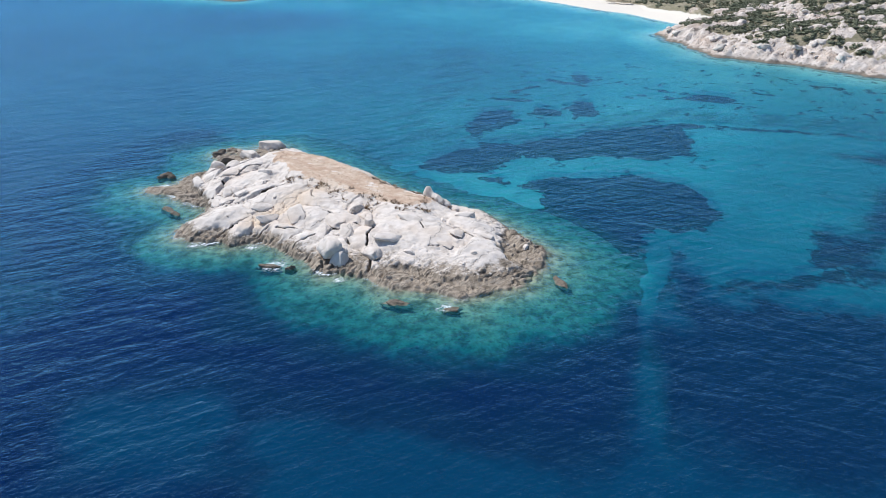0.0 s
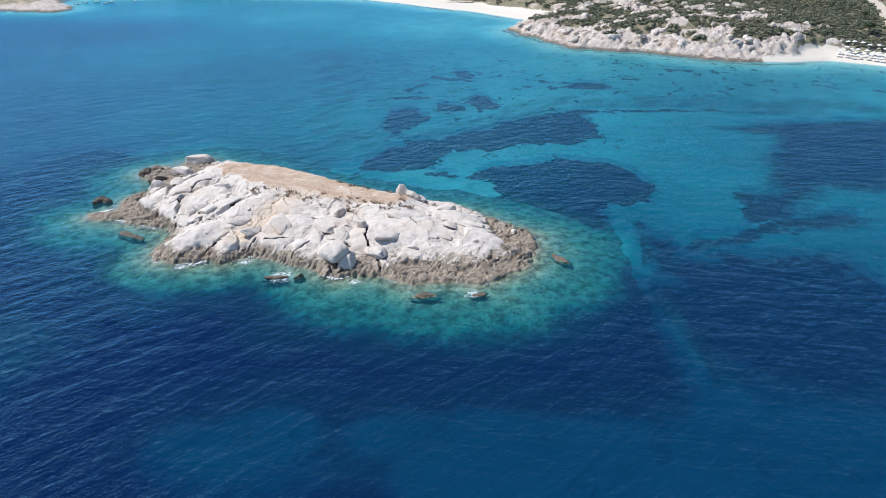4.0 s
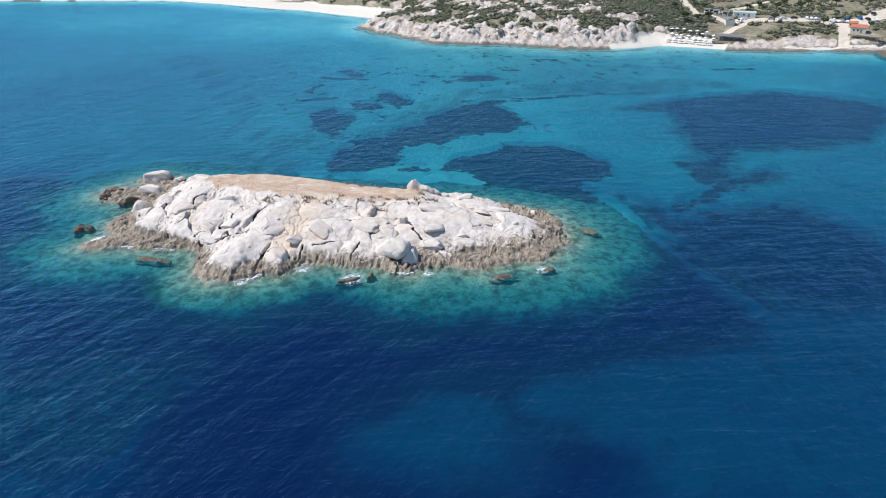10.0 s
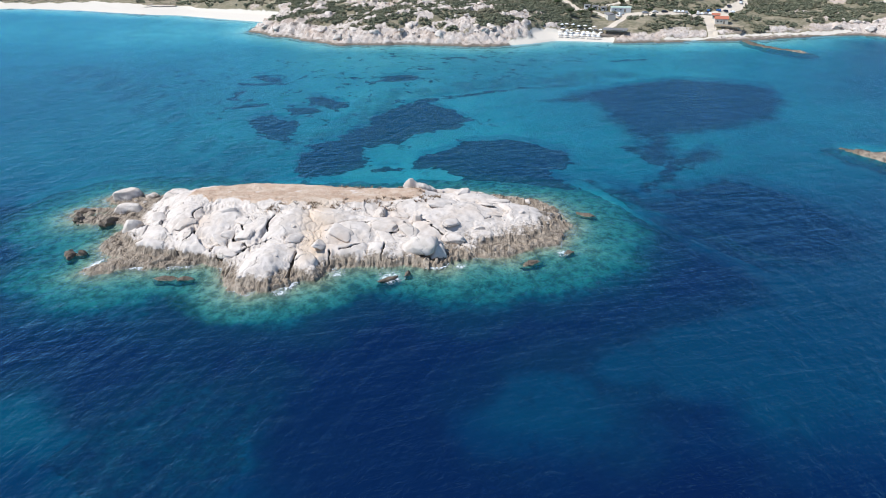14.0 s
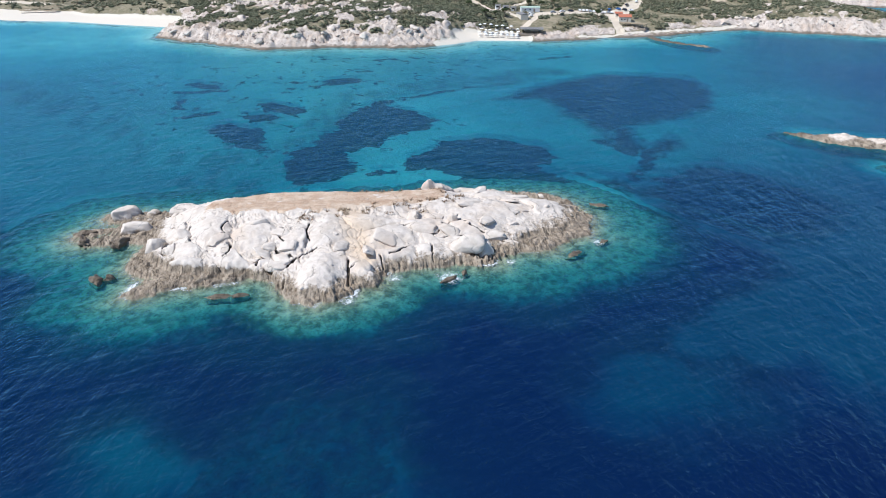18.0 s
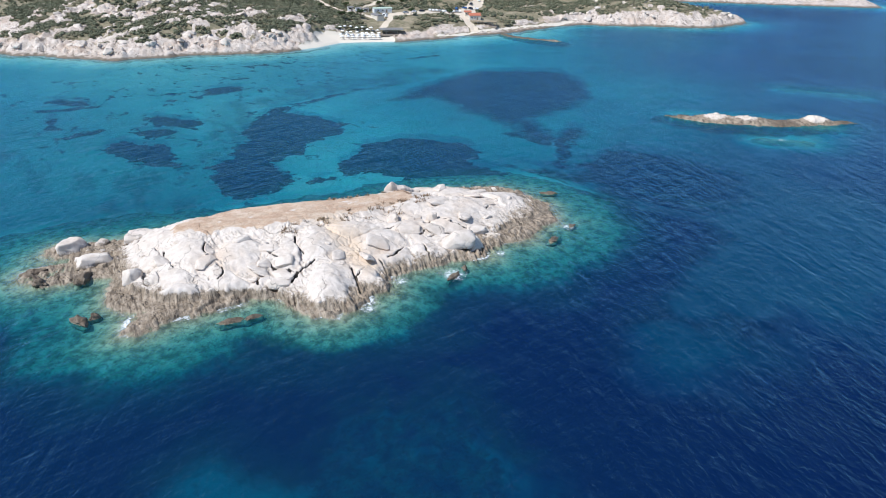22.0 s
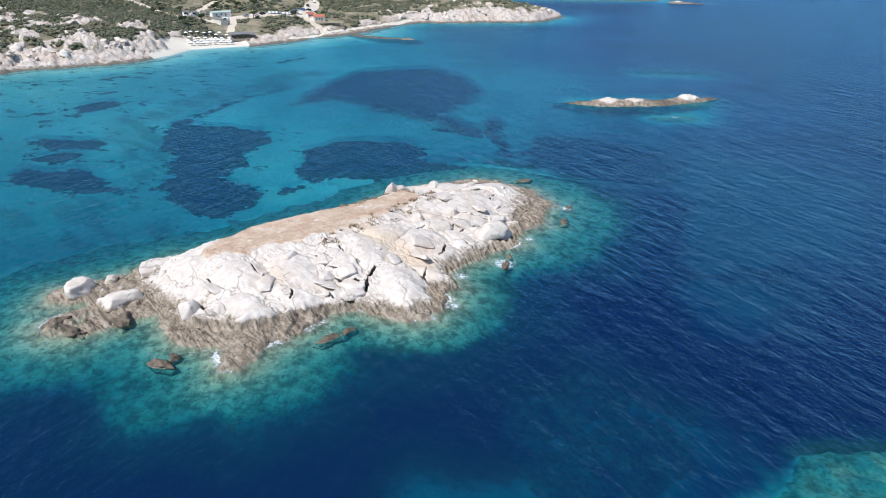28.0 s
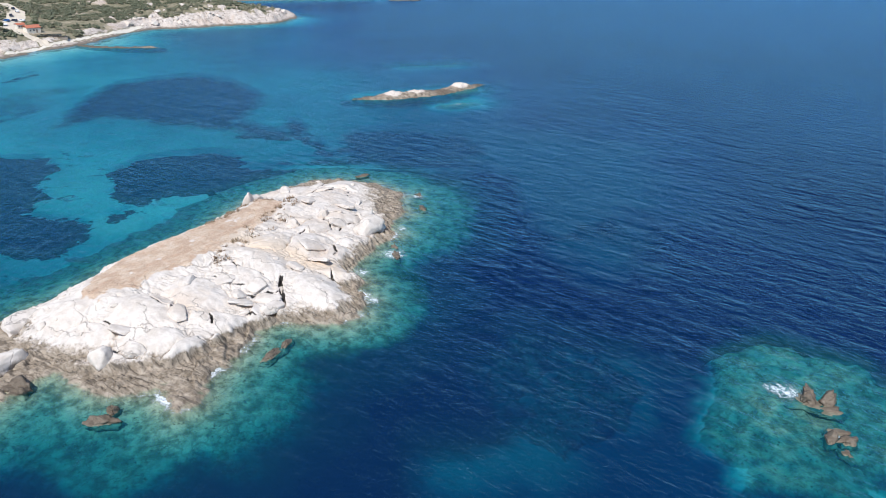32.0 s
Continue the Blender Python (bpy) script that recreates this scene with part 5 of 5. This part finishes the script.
SLATE = plain("grey_roofing", (0.20, 0.19, 0.18), 0.8, 0, 0.25, 1.5)
CLAY = plain("red_roof_tile", (0.44, 0.15, 0.085), 0.85, 0, 0.25, 2.0)
PLASTER = plain("cream_plaster", (0.66, 0.60, 0.50), 0.9, 0, 0.12, 1.0)
DARK = plain("dark_glass", (0.02, 0.025, 0.03), 0.12)
RUBBER = plain("tyre_rubber", (0.025, 0.025, 0.027), 0.9)


def pergola(x, y, turn, length, depth, high, label, roof_mat, category="beach bar"):
    ob = thing("beach_bar" if category == "beach bar" else "pergola", (x, y, float(land_at(x, y)[0][0])), label, category)
    ob.rotation_euler = (0, 0, radians(turn))
    part("deck", (boxes(((0, 0, -0.35), (length + 1.6, depth + 1.6, 1.1), 0)), TIMBER), ob)
    slats = int(length / 0.9)
    for n in range(slats):
        part("roof_board", (boxes(((-length / 2 + (n + 0.5) * length / slats, 0, high), (length / slats - 0.12, depth, 0.14), 1.5)), roof_mat), ob)
    for n in range(5):
        for side in (-1, 1):
            part("post", (boxes(((-length / 2 + 0.4 + n * (length - 0.8) / 4, side * (depth / 2 - 0.4), high / 2), (0.18, 0.18, high), 0)), TIMBER), ob)
    for side in (-1, 1):
        part("beam", (boxes(((0, side * (depth / 2 - 0.4), high - 0.16), (length, 0.16, 0.22), 0)), TIMBER), ob)
    part("counter", (boxes(((0, depth * 0.2, 0.75), (length * 0.55, 0.8, 1.1), 0)), TIMBER), ob)
    part("back_wall", (boxes(((0, depth / 2 - 0.9, 1.3), (length * 0.7, 0.2, 2.4), 0)), PLASTER), ob)
    return ob


def hut(x, y, turn, length, depth, high, label, wall_mat, roof_mat, gable=1.2, category="hut"):
    ob = thing("hut" if category == "hut" else "house", (x, y, float(land_at(x, y)[0][0])), label, category)
    ob.rotation_euler = (0, 0, radians(turn))
    t = 0.25
    for side in (-1, 1):
        part("wall", (boxes(((0, side * (depth / 2 - t / 2), high / 2 - 0.4), (length, t, high + 0.8), 0)), wall_mat), ob)
        part("wall", (boxes(((side * (length / 2 - t / 2), 0, high / 2 - 0.4), (t, depth - 2 * t, high + 0.8), 0)), wall_mat), ob)
    a = math.degrees(math.atan2(gable, depth / 2))
    run = math.hypot(gable, depth / 2) + 0.35
    for side in (-1, 1):
        part("roof_slope", (boxes(((0, side * (depth / 4 + 0.12), high + gable / 2 - 0.02), (length + 0.7, run, 0.16), -side * a)), roof_mat), ob)
    part("door", (boxes(((length * 0.2, -depth / 2 - 0.03, 1.0), (1.0, 0.08, 2.05), 0)), TIMBER), ob)
    for n in (-0.28, -0.02):
        w = part("window", (boxes(((length * n, -depth / 2 - 0.03, 1.55), (1.1, 0.08, 1.1), 0)), WHITE), ob)
        part("pane", (boxes(((length * n, -depth / 2 - 0.08, 1.55), (0.9, 0.04, 0.9), 0)), DARK), w)
    return ob


pergola(271, 280, -62, 15, 9, 3.0, "open beach bar under a flat grey board roof", SLATE)
pergola(330, 236, -85, 17, 6, 2.8, "long grey reed-roofed pergola above the rocks", THATCH, "pergola")
hut(297, 302, 47, 12, 5, 2.7, "low shed with a dark flat-pitched roof", PLASTER, SLATE, 0.5)
hut(341, 247, -60, 8, 6, 3.0, "cream house with a red tiled gable roof", PLASTER, CLAY, 1.4, "house")
hut(347, 254, -60, 4.5, 4, 2.6, "small annexe with a red tiled roof", PLASTER, CLAY, 0.9)
hut(320, 309, -50, 13, 5, 2.8, "long low white building with a pale green roof", WHITE, plain("green_sheet", (0.42, 0.50, 0.40), 0.6), 0.7, "house")
for n, (x, y) in enumerate([(308, 328), (312, 324), (316, 320)]):
    hut(x, y, -50, 3.6, 2.6, 2.4, "small white beach cabin", WHITE, SLATE, 0.5)


# ---------- parasols, sunbeds, cars, boats ----------
def parasol(cloth, label, group, radius=1.25):
    ob = thing("parasol", (0, 0, 0), label, "parasol", group)
    bm = bmesh.new()
    limb(bm, (0, 0, -0.3), (0, 0, 2.35), 0.035, 0.03, 8)
    part("pole", (bm, TIMBER), ob)
    bm = bmesh.new()
    tip, under = bm.verts.new((0, 0, 2.55)), bm.verts.new((0, 0, 2.42))
    rim = [bm.verts.new((radius * math.cos(n * math.pi / 4), radius * math.sin(n * math.pi / 4), 2.02)) for n in range(8)]
    hem = [bm.verts.new((v.co.x, v.co.y, 1.86)) for v in rim]
    for n in range(8):
        m = (n + 1) % 8
        bm.faces.new((tip, rim[n], rim[m])), bm.faces.new((rim[n], hem[n], hem[m], rim[m])), bm.faces.new((under, hem[m], hem[n]))
    part("canopy", (bm, cloth), ob)
    return ob


def sunbed():
    ob = thing("sunbed", (0, 0, 0), "white slatted sunbed on pale sand", "sunbed", "sunbeds on the little beach")
    part("frame", (boxes(((0, 0, 0.28), (1.3, 0.62, 0.08), 0), bevel=0.02), WHITE), ob)
    part("backrest", (boxes(((-0.80, 0, 0.42), (0.62, 0.62, 0.07), 0), bevel=0.02), WHITE), ob, (0, 0, 0), (0, radians(0), 0))
    for a in (-0.5, 0.5):
        for b in (-0.25, 0.25):
            part("leg", (boxes(((a, b, 0.1), (0.06, 0.06, 0.36), 0)), WHITE), ob)
    return ob


white_parasol = parasol(CANVAS, "white canvas parasol on the sand by the beach bar", "parasols on the little beach", 1.2)
bed = sunbed()
for row in range(5):
    for col in range(8):
        x = 245.5 + 4.3 * row * 0.86 + 3.3 * col * 0.52 + rs.uniform(-0.7, 0.7)
        y = 302.5 + 4.3 * row * 0.50 - 3.3 * col * 0.86 + rs.uniform(-0.7, 0.7)
        if float(land_at(x, y)[1][0]) < 3.0 or float(land_at(x, y)[3][0]) < 0.02 and row > 3:
            continue
        set_down(white_parasol, x, y, 10 * row + 17 * col)
        for side in (-0.7, 0.7):
            set_down(bed, x + side * 0.5 + 0.3, y - side * 0.86 - 0.2, 210)
thatched = parasol(THATCH, "brown reed parasol on the long beach", "reed parasols on the long beach", 1.5)
for n in range(22):
    x, y = 131 + 15 * (n % 11) / 10 + 3.5 * (n // 11), 641 - 24 * (n % 11) / 10 + 2.2 * (n // 11)
    set_down(thatched, x, y, n * 31)
sea_blue = parasol(BLUECLOTH, "blue canvas parasol on the long beach", "blue parasols on the long beach", 1.5)
pale = parasol(CANVAS, "white canvas parasol on the long beach", "white parasols on the long beach", 1.6)
for n in range(30):
    f = n / 29
    x, y = 40 + 84 * f + rs.uniform(-3, 3), 775 - 78 * f + rs.uniform(-3, 3)
    set_down(sea_blue if n % 3 == 0 else pale, x + 5, y + 5, n * 23)


def car(paint, label, van=False):
    ob = thing("car", (0, 0, 0), label, "van" if van else "car", "parked vehicles")
    bm = bmesh.new()
    top, long = (2.3, 2.45) if van else (1.45, 2.1)
    prof = [(-long, 0.35), (long, 0.35), (long, 0.75), (long * 0.62, 0.95), (long * 0.34, top), (-long * (0.97 if van else 0.62), top), (-long * 0.98, 0.95)]
    sides = [[bm.verts.new((px, s * (0.88 if pz < 1 else 0.74), pz)) for px, pz in prof] for s in (-1, 1)]
    bm.faces.new(sides[0]), bm.faces.new(sides[1][::-1])
    for n in range(len(prof)):
        m = (n + 1) % len(prof)
        bm.faces.new((sides[0][n], sides[1][n], sides[1][m], sides[0][m]))
    bmesh.ops.recalc_face_normals(bm, faces=bm.faces)
    bmesh.ops.bevel(bm, geom=list(bm.edges), offset=0.07, segments=2, affect="EDGES")
    part("body", (bm, paint), ob)
    part("windscreen", (boxes(((long * 0.485, 0, (0.98 + top) / 2), (0.06, 1.35, (top - 0.95) * 0.92), 0)), DARK), ob, turn=(0, 0, 0))
    for s in (-1, 1):
        part("side_window", (boxes(((-0.15 * long, s * 0.80, (1.0 + top) / 2), (long * 0.8, 0.05, (top - 1.0) * 0.7), s * 6)), DARK), ob)
        for px in (-long * 0.64, long * 0.62):
            bm = bmesh.new()
            limb(bm, (px, s * 0.72, 0.32), (px, s * 0.92, 0.32), 0.32, 0.32, 14)
            wheel = part("wheel", (bm, RUBBER), ob)
            bm = bmesh.new()
            limb(bm, (px, s * 0.91, 0.32), (px, s * 0.94, 0.32), 0.19, 0.18, 10)
            part("rim", (bm, plain("rim_alloy", (0.5, 0.5, 0.52), 0.35, 1.0) if "rim_alloy" not in bpy.data.materials else bpy.data.materials["rim_alloy"]), wheel)
    return ob


fleet = [car(plain("white_lacquer", (0.78, 0.78, 0.77), 0.25), "white hatchback parked on packed earth"),
         car(plain("silver_lacquer", (0.42, 0.43, 0.45), 0.3, 0.6), "silver car parked on packed earth"),
         car(plain("dark_lacquer", (0.03, 0.035, 0.05), 0.25), "dark car parked on packed earth"),
         car(plain("blue_lacquer", (0.05, 0.13, 0.32), 0.25), "blue car parked on packed earth"),
         car(plain("van_white", (0.80, 0.80, 0.78), 0.3), "white camper van parked on the track", True)]
order = [0, 0, 0, 1, 0, 0, 4, 0, 1, 0]
for n in range(10):
    f = n / 9
    set_down(fleet[order[n]], 346 + 12 * f, 283 - 19 * f, 28)
for n, (x, y, turn) in enumerate([(372, 265, 60), (374, 261, 60), (376, 257, 60), (364, 268, 10), (368, 270, 20), (331, 289, -40), (325, 293, -40), (336, 285, -40), (385, 264, 5),
                                  (398, 262, 15), (404, 265, 20), (312, 303, -40), (306, 301, 70)]):
    set_down(fleet[[3, 2, 0, 2, 3, 0, 1, 2, 2, 0, 2, 0, 4][n]], x, y, turn)
for n in range(16):
    f = n / 15
    set_down(fleet[[4, 0, 3, 0, 4, 1][n % 6]], 62 + 92 * f + rs.uniform(-2, 2), 797 - 84 * f + rs.uniform(-3, 3), 50 + 10 * (n % 3))


def boat(label):
    ob = thing("motor_boat", (0, 0, 0), label, "boat", "moored boats")
    bm = bmesh.new()
    rings = []
    for px, w, low in ((-2.8, 0.95, -0.25), (-1.0, 1.1, -0.3), (1.0, 0.95, -0.28), (2.2, 0.55, -0.1), (3.0, 0.06, 0.35)):
        rings.append([bm.verts.new((px, s * w * k, z)) for s, k, z in ((-1, 1.0, 0.75), (-1, 0.8, 0.1), (0, 0, low), (1, 0.8, 0.1), (1, 1.0, 0.75))])
    for a, b in zip(rings, rings[1:]):
        for n in range(4):
            bm.faces.new((a[n], a[n + 1], b[n + 1], b[n]))
        bm.faces.new((a[0], b[0], b[4], a[4]))
    bm.faces.new(rings[0])
    bmesh.ops.recalc_face_normals(bm, faces=bm.faces)
    part("hull", (bm, WHITE), ob)
    part("cabin", (boxes(((0.3, 0, 1.0), (1.5, 1.2, 0.7), 0), bevel=0.1), WHITE), ob)
    part("windscreen", (boxes(((1.08, 0, 1.08), (0.06, 1.05, 0.4), 0)), DARK), ob)
    part("engine", (boxes(((-2.95, 0, 0.65), (0.4, 0.4, 0.8), 0), bevel=0.06), plain("engine_cowl", (0.06, 0.06, 0.07), 0.4)), ob)
    return ob


first_boat = boat("small white motor boat moored in the far bay")
for n, (x, y, turn) in enumerate([(-201, 784, 20), (-196, 798, 60), (-187, 805, 10), (-175, 783, 40), (-172, 794, 25), (-150, 800, 80)]):
    if n == 0:
        first_boat.matrix_basis = pose(x, y, 0.05, 0, 0, turn)
    else:
        copy_thing(first_boat, pose(x, y, 0.05, 0, 0, turn))
